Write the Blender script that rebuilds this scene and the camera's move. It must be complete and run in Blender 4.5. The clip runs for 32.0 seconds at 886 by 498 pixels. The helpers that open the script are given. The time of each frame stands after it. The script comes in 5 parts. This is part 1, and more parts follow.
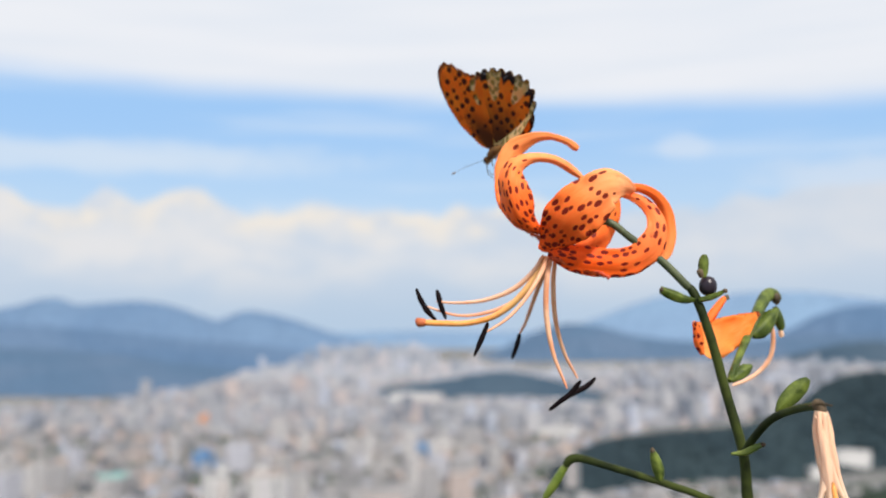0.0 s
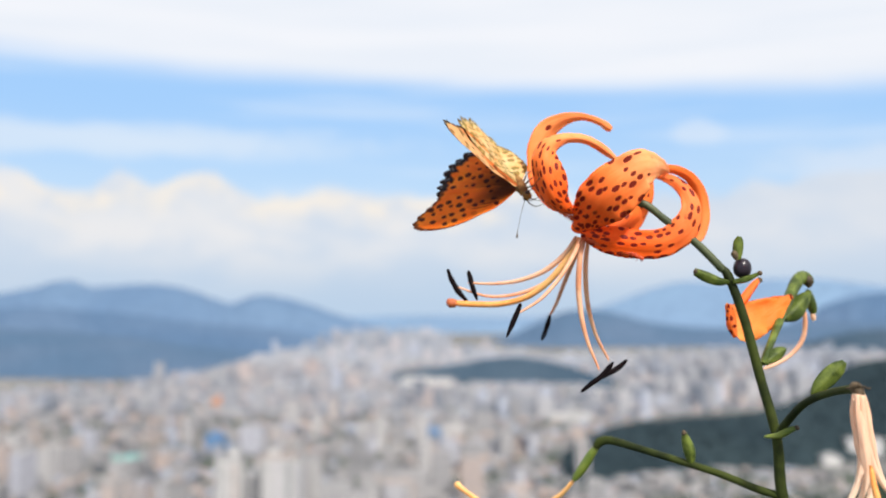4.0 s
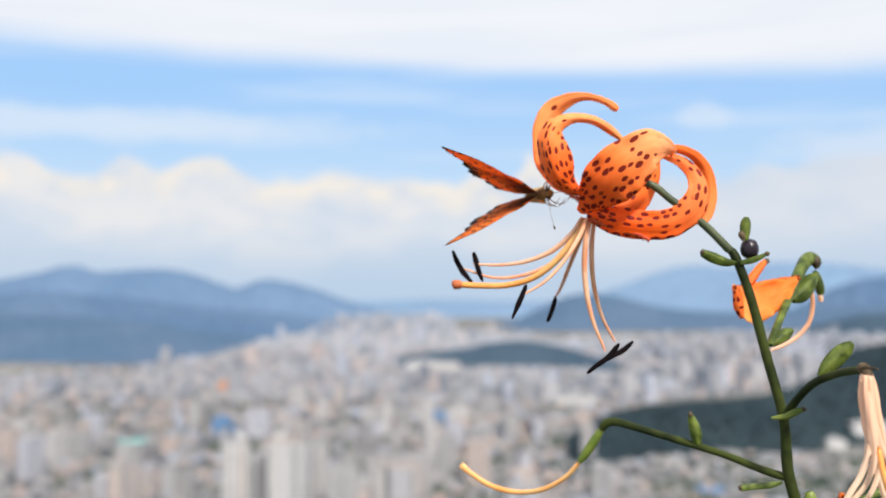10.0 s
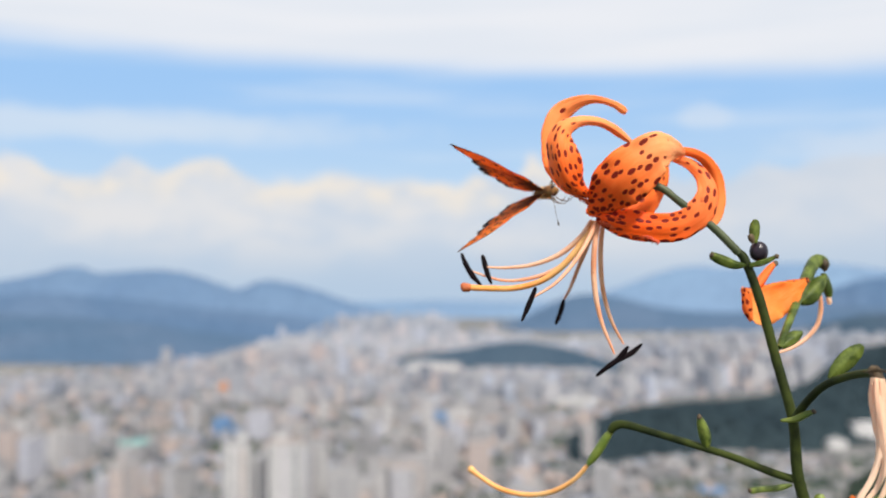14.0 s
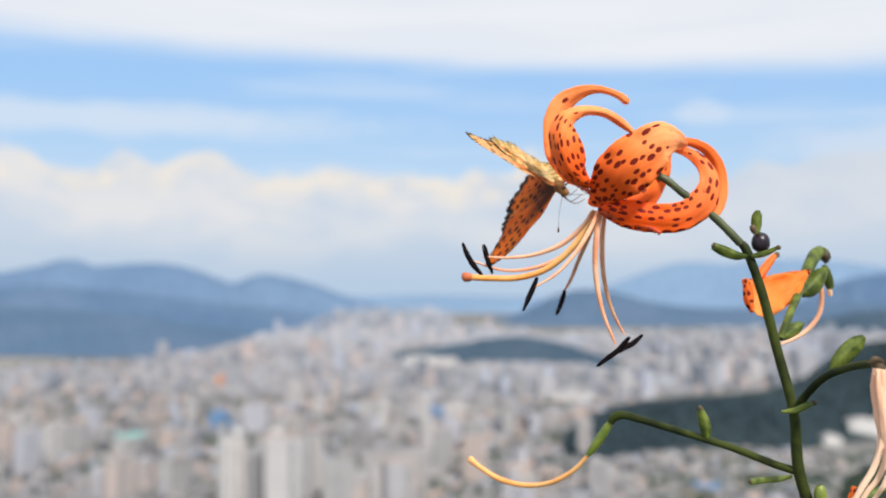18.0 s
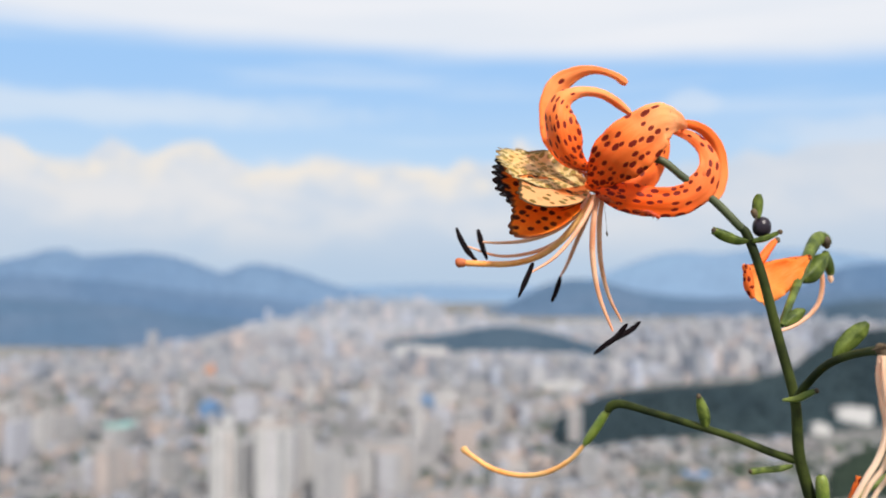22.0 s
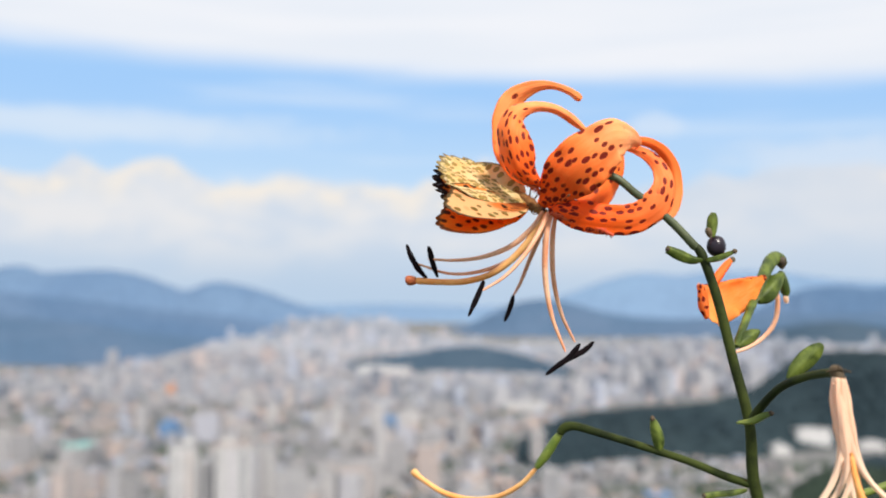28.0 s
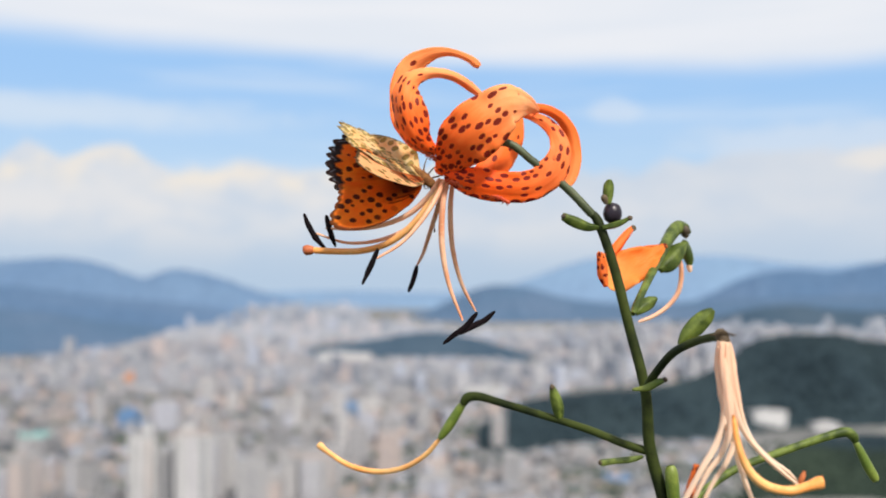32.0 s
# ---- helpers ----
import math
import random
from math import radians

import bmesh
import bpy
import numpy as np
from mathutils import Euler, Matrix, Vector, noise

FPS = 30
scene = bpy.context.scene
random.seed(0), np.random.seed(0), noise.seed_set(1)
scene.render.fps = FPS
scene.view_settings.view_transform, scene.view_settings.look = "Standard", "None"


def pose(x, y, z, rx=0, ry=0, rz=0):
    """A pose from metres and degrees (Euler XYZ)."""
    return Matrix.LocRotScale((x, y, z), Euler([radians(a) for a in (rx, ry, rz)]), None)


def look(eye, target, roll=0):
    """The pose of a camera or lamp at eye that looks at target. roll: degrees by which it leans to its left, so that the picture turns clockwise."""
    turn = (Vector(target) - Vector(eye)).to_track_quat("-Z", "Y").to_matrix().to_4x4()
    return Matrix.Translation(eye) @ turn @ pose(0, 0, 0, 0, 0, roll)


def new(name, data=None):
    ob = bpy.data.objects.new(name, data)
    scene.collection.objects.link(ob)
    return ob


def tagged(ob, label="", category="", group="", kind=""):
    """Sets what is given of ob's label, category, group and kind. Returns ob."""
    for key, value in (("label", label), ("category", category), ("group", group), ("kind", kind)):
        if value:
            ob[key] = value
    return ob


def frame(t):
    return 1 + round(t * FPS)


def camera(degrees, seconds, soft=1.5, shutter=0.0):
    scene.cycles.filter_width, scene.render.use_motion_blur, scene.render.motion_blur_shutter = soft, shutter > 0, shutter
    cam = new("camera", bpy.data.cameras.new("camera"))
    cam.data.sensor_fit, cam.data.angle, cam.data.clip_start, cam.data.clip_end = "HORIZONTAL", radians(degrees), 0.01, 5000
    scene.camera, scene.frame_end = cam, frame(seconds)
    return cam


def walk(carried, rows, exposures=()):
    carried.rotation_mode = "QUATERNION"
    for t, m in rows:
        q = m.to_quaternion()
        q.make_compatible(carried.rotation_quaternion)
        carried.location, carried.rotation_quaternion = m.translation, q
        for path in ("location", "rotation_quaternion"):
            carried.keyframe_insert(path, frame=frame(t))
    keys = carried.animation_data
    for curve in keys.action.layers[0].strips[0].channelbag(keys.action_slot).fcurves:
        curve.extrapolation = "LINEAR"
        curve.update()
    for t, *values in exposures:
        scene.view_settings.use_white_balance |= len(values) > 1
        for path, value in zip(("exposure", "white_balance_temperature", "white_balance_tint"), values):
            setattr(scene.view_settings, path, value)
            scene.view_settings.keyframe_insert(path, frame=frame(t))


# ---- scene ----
# The camera is held by hand before the plant; each row: seconds, place, turn.
PATH = (
    (0, -0.0143, -0.0301, 1.2129, 93.963, 0.579, 3.907), (0.5, -0.0157, -0.0302, 1.2135, 93.777, 0.805, 4.006),
    (1, -0.0179, -0.0302, 1.2130, 93.649, 0.598, 4.159), (1.5, -0.0190, -0.0298, 1.2128, 93.493, 0.678, 4.236),
    (2, -0.0195, -0.0298, 1.2125, 93.394, 0.490, 4.328), (2.5, -0.0210, -0.0302, 1.2129, 93.307, 0.552, 4.398),
    (3, -0.0233, -0.0308, 1.2115, 93.265, 0.314, 4.518), (3.5, -0.0226, -0.0295, 1.2113, 93.199, 0.231, 4.577),
    (5.5, -0.0223, -0.0289, 1.2107, 92.867, 0.176, 4.699), (6, -0.0224, -0.0290, 1.2107, 92.774, 0.304, 4.726),
    (6.5, -0.0238, -0.0288, 1.2107, 92.667, 0.419, 4.732), (7, -0.0238, -0.0297, 1.2106, 92.628, 0.304, 4.770),
    (7.5, -0.0238, -0.0295, 1.2107, 92.579, 0.277, 4.811), (8, -0.0248, -0.0290, 1.2098, 92.535, 0.276, 4.847),
    (8.5, -0.0244, -0.0283, 1.2097, 92.450, 0.259, 4.889), (9, -0.0235, -0.0283, 1.2097, 92.395, 0.249, 4.893),
    (9.5, -0.0227, -0.0273, 1.2096, 92.304, 0.352, 4.900), (10, -0.0226, -0.0269, 1.2100, 92.238, 0.281, 4.900),
    (10.5, -0.0236, -0.0283, 1.2100, 92.195, 0.305, 4.900), (11, -0.0246, -0.0285, 1.2100, 92.134, 0.396, 4.911),
    (11.5, -0.0243, -0.0277, 1.2098, 92.146, 0.288, 4.934), (12, -0.0243, -0.0263, 1.2101, 92.141, 0.244, 4.943),
    (12.5, -0.0252, -0.0277, 1.2107, 92.138, 0.195, 4.930), (13, -0.0248, -0.0289, 1.2106, 92.198, 0.237, 4.937),
    (13.5, -0.0254, -0.0284, 1.2102, 92.248, 0.224, 4.951), (14, -0.0260, -0.0274, 1.2109, 92.278, 0.339, 4.941),
    (14.5, -0.0259, -0.0279, 1.2109, 92.304, 0.363, 4.943), (16.5, -0.0293, -0.0262, 1.2089, 92.267, 0.172, 4.927),
    (17, -0.0267, -0.0236, 1.2097, 92.176, 0.334, 4.885), (17.5, -0.0273, -0.0237, 1.2096, 92.052, 0.151, 4.826),
    (18, -0.0279, -0.0266, 1.2088, 91.974, 0.034, 4.757), (18.5, -0.0260, -0.0252, 1.2094, 91.890, 0.102, 4.682),
    (19, -0.0277, -0.0230, 1.2092, 91.786, 0.112, 4.618), (19.5, -0.0298, -0.0215, 1.2074, 91.690, 0.161, 4.601),
    (20, -0.0298, -0.0212, 1.2075, 91.520, 0.318, 4.553), (20.5, -0.0301, -0.0192, 1.2071, 91.395, 0.243, 4.550),
    (21, -0.0327, -0.0164, 1.2059, 91.308, 0.090, 4.523), (21.5, -0.0324, -0.0155, 1.2059, 91.224, 0.114, 4.483),
    (22, -0.0299, -0.0159, 1.2072, 91.394, 0.051, 4.221), (22.5, -0.0306, -0.0134, 1.2074, 91.536, 0.237, 4.086),
    (23, -0.0310, -0.0117, 1.2078, 91.867, 0.086, 3.822), (23.5, -0.0310, -0.0121, 1.2085, 92.027, -0.015, 3.636),
    (24, -0.0316, -0.0123, 1.2093, 92.267, -0.062, 3.494), (24.5, -0.0333, -0.0104, 1.2090, 92.427, -0.119, 3.355),
    (25, -0.0337, -0.0105, 1.2097, 92.519, -0.239, 3.232), (25.5, -0.0327, -0.0109, 1.2095, 92.643, -0.506, 3.126),
    (27.5, -0.0270, -0.0062, 1.2076, 92.574, -0.249, 2.453), (28, -0.0247, -0.0051, 1.2066, 92.500, -0.332, 2.212),
    (28.5, -0.0203, -0.0056, 1.2067, 92.419, -0.088, 1.880), (29, -0.0148, -0.0042, 1.2059, 92.349, -0.165, 1.424),
    (29.5, -0.0131, -0.0024, 1.2046, 92.250, -0.017, 1.151), (30, -0.0106, -0.0019, 1.2039, 92.145, -0.196, 0.878),
    (30.5, -0.0064, -0.0018, 1.2034, 92.061, -0.122, 0.624), (31, -0.0049, -0.0013, 1.2027, 91.983, -0.081, 0.412),
    (31.5, -0.0031, -0.0005, 1.2015, 91.867, 0.009, 0.193), (32, 0.0000, 0.0000, 1.2000, 91.720, 0.002, 0.000),
)

cam = camera(47.08, 32.0, soft=1.9)
cam.data.dof.use_dof = True
cam.data.dof.focus_distance = 0.388
cam.data.dof.aperture_fstop = 8.8
walk(cam, [(t, pose(x, y, z, a, b, c)) for t, x, y, z, a, b, c in PATH],
     [(0.0, -0.05), (1.0, -0.02), (3.0, 0.04), (7.0, 0.03), (12.0, 0.02), (13.0, -0.01), (14.0, -0.07), (16.0, -0.03), (18.0, -0.05), (20.0, 0.02), (21.0, 0.0), (23.0, -0.07), (24.0, -0.05), (25.0, 0.06), (27.0, 0.03), (29.0, 0.0), (30.0, 0.06), (31.0, 0.02), (32.0, -0.06)])

EYE = Vector((0, 0, 1.2))          # where the camera ends
TILT = radians(1.718)              # how far it looks up there
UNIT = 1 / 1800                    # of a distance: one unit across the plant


def plain(x, y):
    """Level of the city plain, which rises gently towards the mountains."""
    return -200 + 0.0195 * min(math.hypot(x, y), 4400.0)


def at(u, v, d):
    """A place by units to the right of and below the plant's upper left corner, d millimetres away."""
    s = d * 0.001
    x, y = (u - 784) * UNIT * s, (441 - v) * UNIT * s
    c, n = math.cos(TILT), math.sin(TILT)
    return EYE + Vector((x, s * c - y * n, s * n + y * c))


# ---- world and sun ----
SUN_TURN, SUN_HIGH = radians(152), radians(47)
world = bpy.data.worlds.new("sky")
scene.world = world
world.use_nodes = True
wn, wl = world.node_tree.nodes, world.node_tree.links
wn.clear()


def wmath(op, a, b=None, c=None):
    n = wn.new("ShaderNodeMath")
    n.operation = op
    for i, x in enumerate((a, b, c)):
        if x is None:
            continue
        if isinstance(x, (int, float)):
            n.inputs[i].default_value = x
        else:
            wl.new(x, n.inputs[i])
    return n.outputs[0]


def wmix(fac, a, b):
    n = wn.new("ShaderNodeMix")
    n.data_type = "RGBA"
    for i, x in ((0, fac), (6, a), (7, b)):
        if isinstance(x, (int, float, tuple)):
            n.inputs[i].default_value = x
        else:
            wl.new(x, n.inputs[i])
    return n.outputs[2]


def wstep(x, lo, hi):
    n = wn.new("ShaderNodeMapRange")
    n.interpolation_type = "SMOOTHSTEP"
    wl.new(x, n.inputs[0])
    n.inputs[1].default_value, n.inputs[2].default_value = lo, hi
    return n.outputs[0]


def wnoise(vec, scale, detail, rough=0.5):
    n = wn.new("ShaderNodeTexNoise")
    n.inputs["Scale"].default_value = scale
    n.inputs["Detail"].default_value = detail
    n.inputs["Roughness"].default_value = rough
    wl.new(vec, n.inputs["Vector"])
    return n.outputs["Fac"]


sky = wn.new("ShaderNodeTexSky")
sky.sky_type = "NISHITA"
sky.sun_disc = False
sky.sun_elevation, sky.sun_rotation = SUN_HIGH, SUN_TURN
sky.altitude, sky.air_density, sky.dust_density, sky.ozone_density = 400, 1.0, 0.6, 2.5
scaled = wn.new("ShaderNodeVectorMath")
scaled.operation = "SCALE"
scaled.inputs[3].default_value = 0.1
wl.new(sky.outputs[0], scaled.inputs[0])
coord = wn.new("ShaderNodeTexCoord")
split = wn.new("ShaderNodeSeparateXYZ")
wl.new(coord.outputs["Generated"], split.inputs[0])
high = wmath("ARCSINE", split.outputs[2])                      # elevation
turn = wmath("ARCTAN2", split.outputs[0], split.outputs[1])    # azimuth


def wplane(across, upright, shift=0.0):
    n = wn.new("ShaderNodeCombineXYZ")
    wl.new(wmath("MULTIPLY", turn, across), n.inputs[0])
    wl.new(wmath("MULTIPLY", high, upright), n.inputs[1])
    n.inputs[2].default_value = shift
    return n.outputs[0]


def wpatch(u, v, wide, tall, ragged=0.9):
    """A soft cloud of its own: 1 inside, 0 outside, by bearing, height and half sizes in units."""
    x = wmath("DIVIDE", wmath("SUBTRACT", turn, (u - 784) * UNIT), wide * UNIT)
    y = wmath("DIVIDE", wmath("SUBTRACT", high, (495 - v) * UNIT), tall * UNIT)
    d = wmath("SQRT", wmath("ADD", wmath("MULTIPLY", x, x), wmath("MULTIPLY", y, y)))
    d = wmath("ADD", d, wmath("MULTIPLY", wmath("SUBTRACT", puffs, 0.5), ragged * 2))
    return wmath("SUBTRACT", 1.0, wstep(d, 0.35, 1.15))


broad = wnoise(wplane(1.0, 3.4), 5.0, 3, 0.5)
puffs = wnoise(wplane(1.0, 1.7), 19.0, 6, 0.50)
soft = wnoise(wplane(1.0, 1.9, 3.0), 9.0, 4, 0.5)
streak = wnoise(wplane(0.35, 4.0), 9.0, 4, 0.5)

# the blue is deepest half-way up and pales downwards
air = wmix(wstep(high, 0.10, 0.20), (0.53, 0.73, 0.97, 1), (0.385, 0.64, 1.0, 1))
air = wmix(0.88, scaled.outputs[0], air)
# thin streaks in the blue, thicker on the one side
air = wmix(wmath("MULTIPLY", wstep(streak, 0.46, 0.72), 0.46), air, (0.70, 0.81, 0.95, 1))
veil = wmath("MULTIPLY", wpatch(40, 217, 560, 34, 0.5), 0.62)
air = wmix(veil, air, (0.75, 0.83, 0.92, 1))
air = wmix(wmath("MULTIPLY", wpatch(1090, 205, 60, 26), 0.55), air, (0.72, 0.81, 0.93, 1))
air = wmix(wmath("MULTIPLY", wpatch(1420, 262, 260, 36, 0.7), 0.6), air, (0.73, 0.80, 0.90, 1))
# heap clouds low over the hills: how high their crowns reach at each bearing
CROWNS = ((-250, 0.112), (-150, 0.121), (-70, 0.124), (-10, 0.108), (40, 0.108), (80, 0.124), (112, 0.122), (135, 0.113), (172, 0.125), (215, 0.131), (246, 0.128), (275, 0.113),
          (310, 0.104), (360, 0.113), (430, 0.117), (490, 0.110), (520, 0.106), (570, 0.109), (625, 0.110), (655, 0.104), (690, 0.116), (720, 0.106), (760, 0.112), (785, 0.132),
          (830, 0.118), (900, 0.098), (1010, 0.100), (1150, 0.112), (1300, 0.118), (1500, 0.122))
line = wn.new("ShaderNodeValToRGB")
wl.new(wmath("MULTIPLY_ADD", turn, 1.0 / (1800 * UNIT), 0.5733), line.inputs[0])
stops = line.color_ramp.elements
stops[0].position, stops[1].position = 0.0, 1.0
for u, h in CROWNS:
    e = stops.new((u - 784) * UNIT / (1800 * UNIT) + 0.5733)
    e.color = (h * 5, h * 5, h * 5, 1)
stops[0].color, stops[-1].color = (0.56, 0.56, 0.56, 1), (0.61, 0.61, 0.61, 1)
over = wmath("SUBTRACT", wmath("ADD", high, wmath("MULTIPLY", wmath("SUBTRACT", puffs, 0.5), 0.040)), wmath("MULTIPLY", line.outputs[0], 0.2))
heap = wmath("SUBTRACT", 1.0, wstep(over, -0.009, 0.004))
lit = wmath("MULTIPLY", wstep(over, -0.042, -0.008), wmath("MULTIPLY", wstep(puffs, 0.36, 0.58), wmath("SUBTRACT", 1.0, wstep(turn, -0.02, 0.12))))
body = wmix(wstep(soft, 0.36, 0.64), (0.64, 0.71, 0.81, 1), (0.835, 0.82, 0.82, 1))
body = wmix(wmath("MULTIPLY", wstep(turn, 0.05, 0.32), 0.6), body, (0.66, 0.715, 0.80, 1))
body = wmix(lit, body, (0.95, 0.86, 0.75, 1))
air = wmix(wmath("MULTIPLY", heap, 0.90), air, body)
air = wmix(wmath("MULTIPLY", wpatch(1515, 296, 60, 20), 0.6), air, (0.93, 0.86, 0.78, 1))
# hazy air down at the horizon
air = wmix(wmath("SUBTRACT", 1.0, wstep(high, -0.005, 0.07)), air, (0.50, 0.63, 0.79, 1))
# a sheet of high cloud that closes the sky from there upwards
edge = wmath("ADD", wmath("ADD", high, wmath("MULTIPLY", wmath("SUBTRACT", broad, 0.5), 0.016)),
             wmath("MULTIPLY", turn, 0.040))
sheet = wstep(edge, 0.198, 0.228)
pale = wmix(wstep(streak, 0.3, 0.7), (0.81, 0.855, 0.93, 1), (0.88, 0.90, 0.95, 1))
air = wmix(sheet, air, pale)
bg = wn.new("ShaderNodeBackground")
wl.new(air, bg.inputs[0])
bg.inputs[1].default_value = 1.0
out = wn.new("ShaderNodeOutputWorld")
wl.new(bg.outputs[0], out.inputs[0])

sun = new("sun", bpy.data.lights.new("sun", "SUN"))
sun.data.energy, sun.data.angle, sun.data.color = 5.2, radians(6), (1.0, 0.94, 0.86)
sun.matrix_world = look((0, 0, 50), (-math.sin(SUN_TURN) * math.cos(SUN_HIGH),
                                      -math.cos(SUN_TURN) * math.cos(SUN_HIGH), 50 - math.sin(SUN_HIGH)))
scene.view_settings.exposure = 0.0

# ---- materials ----
def material(name, base, rough=0.5, spec=0.5):
    m = bpy.data.materials.new(name)
    m.use_nodes = True
    b = m.node_tree.nodes["Principled BSDF"]
    b.inputs["Base Color"].default_value = (*base, 1)
    b.inputs["Roughness"].default_value = rough
    b.inputs["Specular IOR Level"].default_value = spec
    return m, m.node_tree.nodes, m.node_tree.links, b


def put(links, x, socket):
    if isinstance(x, (int, float, tuple)):
        socket.default_value = x
    else:
        links.new(x, socket)


def mixed(nodes, links, fac, a, b):
    n = nodes.new("ShaderNodeMix")
    n.data_type = "RGBA"
    put(links, fac, n.inputs[0])
    put(links, a, n.inputs[6])
    put(links, b, n.inputs[7])
    return n.outputs[2]


def calc(nodes, links, op, a, b=0.0, c=0.0):
    n = nodes.new("ShaderNodeMath")
    n.operation = op
    put(links, a, n.inputs[0])
    put(links, b, n.inputs[1])
    put(links, c, n.inputs[2])
    return n.outputs[0]


def ramp(nodes, links, x, lo, hi, a=0.0, b=1.0):
    n = nodes.new("ShaderNodeMapRange")
    n.interpolation_type = "SMOOTHSTEP"
    put(links, x, n.inputs[0])
    for i, v in enumerate((lo, hi, a, b)):
        n.inputs[1 + i].default_value = v
    return n.outputs[0]


def coords(nodes, kind="UV"):
    return nodes.new("ShaderNodeTexCoord").outputs[kind]


def stretch(nodes, links, vec, scale, shift=None):
    n = nodes.new("ShaderNodeMapping")
    links.new(vec, n.inputs[0])
    n.inputs["Scale"].default_value = scale
    if shift is not None:
        put(links, shift, n.inputs["Location"])
    return n.outputs[0]


def grain(nodes, links, vec, scale, detail=4, rough=0.55):
    n = nodes.new("ShaderNodeTexNoise")
    n.inputs["Scale"].default_value = scale
    n.inputs["Detail"].default_value = detail
    n.inputs["Roughness"].default_value = rough
    links.new(vec, n.inputs["Vector"])
    return n.outputs["Fac"]


def cells(nodes, links, vec, scale, random_=1.0, feature="F1"):
    n = nodes.new("ShaderNodeTexVoronoi")
    n.voronoi_dimensions = "2D"
    n.feature = feature
    n.inputs["Scale"].default_value = scale
    n.inputs["Randomness"].default_value = random_
    links.new(vec, n.inputs["Vector"])
    return n


def relief(nodes, links, b, height, strength, dist=0.0005):
    n = nodes.new("ShaderNodeBump")
    n.inputs["Strength"].default_value = strength
    n.inputs["Distance"].default_value = dist
    links.new(height, n.inputs["Height"])
    links.new(n.outputs[0], b.inputs["Normal"])


def let_through(m, nodes, links, b, colour, share):
    """Some of the light comes through a thin leaf."""
    tr = nodes.new("ShaderNodeBsdfTranslucent")
    put(links, colour, tr.inputs[0])
    mix = nodes.new("ShaderNodeMixShader")
    mix.inputs[0].default_value = share
    links.new(b.outputs[0], mix.inputs[1])
    links.new(tr.outputs[0], mix.inputs[2])
    links.new(mix.outputs[0], nodes["Material Output"].inputs[0])


def petal_material(name, deep, light, spots, glow=0.28, size=0.29, every=2.75, reach_to=5.6, shape=(0.84, 1.18, 1), peach=0.55):
    """Tepal skin. UV runs in centimetres: along the tepal from its base, and across it."""
    m, n, l, b = material(name, deep, 0.5, 0.15)
    uv = coords(n)
    part_ = n.new("ShaderNodeSeparateXYZ")
    l.new(uv, part_.inputs[0])
    along, across = part_.outputs[0], part_.outputs[1]
    veins = grain(n, l, stretch(n, l, uv, (0.6, 9.0, 1)), 3.0, 4)
    patch = grain(n, l, uv, 0.9, 3)
    tint = mixed(n, l, ramp(n, l, along, 0.6, 4.6), (*deep, 1), (*light, 1))
    tint = mixed(n, l, ramp(n, l, calc(n, l, "MULTIPLY_ADD", veins, 1.6, along), 3.4, 5.6, 0.0, peach), tint, (1.0, 0.54, 0.26, 1))
    tint = mixed(n, l, ramp(n, l, veins, 0.38, 0.70, 0.0, 0.42), tint, (*light, 1))
    tint = mixed(n, l, ramp(n, l, patch, 0.40, 0.72, 0.0, 0.30), tint, (*deep, 1))
    if spots:
        seed = n.new("ShaderNodeObjectInfo").outputs["Random"]
        comb = n.new("ShaderNodeCombineXYZ")
        l.new(calc(n, l, "MULTIPLY", seed, 37.0), comb.inputs[0])
        l.new(calc(n, l, "MULTIPLY", seed, 11.0), comb.inputs[1])
        wob = n.new("ShaderNodeTexNoise")
        wob.inputs["Scale"].default_value = 7.0
        l.new(uv, wob.inputs["Vector"])
        shake = n.new("ShaderNodeVectorMath")
        shake.operation = "MULTIPLY_ADD"
        l.new(wob.outputs["Color"], shake.inputs[0])
        shake.inputs[1].default_value = (0.05, 0.05, 0.0)
        l.new(uv, shake.inputs[2])
        dots = []
        # large sparse spots over the blade, small close ones towards the base
        for fine, r0, near, far_, few in ((1.0, size, reach_to - 1.6, reach_to, 0.34), (1.4, size * 0.9, 0.6, 1.5, 0.30)):
            v = cells(n, l, stretch(n, l, shake.outputs[0], shape, comb.outputs[0]), every * fine, 0.7)
            keep = n.new("ShaderNodeSeparateColor")
            l.new(v.outputs["Color"], keep.inputs[0])
            r = calc(n, l, "MULTIPLY", calc(n, l, "MULTIPLY_ADD", keep.outputs[0], 0.13, r0 - 0.05), ramp(n, l, along, near, far_, 1.0, 0.0))
            inside = ramp(n, l, calc(n, l, "SUBTRACT", v.outputs["Distance"], r), -0.045, 0.025, 1.0, 0.0)
            rare = ramp(n, l, calc(n, l, "SUBTRACT", keep.outputs[1], ramp(n, l, along, 0.8, reach_to - 0.6, 0.05, few)), -0.02, 0.02)
            dots.append(calc(n, l, "MULTIPLY", inside, rare))
        dot = calc(n, l, "MAXIMUM", *dots)
        tint = mixed(n, l, calc(n, l, "MULTIPLY", dot, 0.96), tint, (0.165, 0.009, 0.007, 1))
        relief(n, l, b, calc(n, l, "ADD", dot, calc(n, l, "MULTIPLY", veins, 0.6)), 0.5, 0.0004)
    else:
        relief(n, l, b, veins, 0.45, 0.0004)
    l.new(tint, b.inputs["Base Color"])
    let_through(m, n, l, b, tint, glow)
    return m


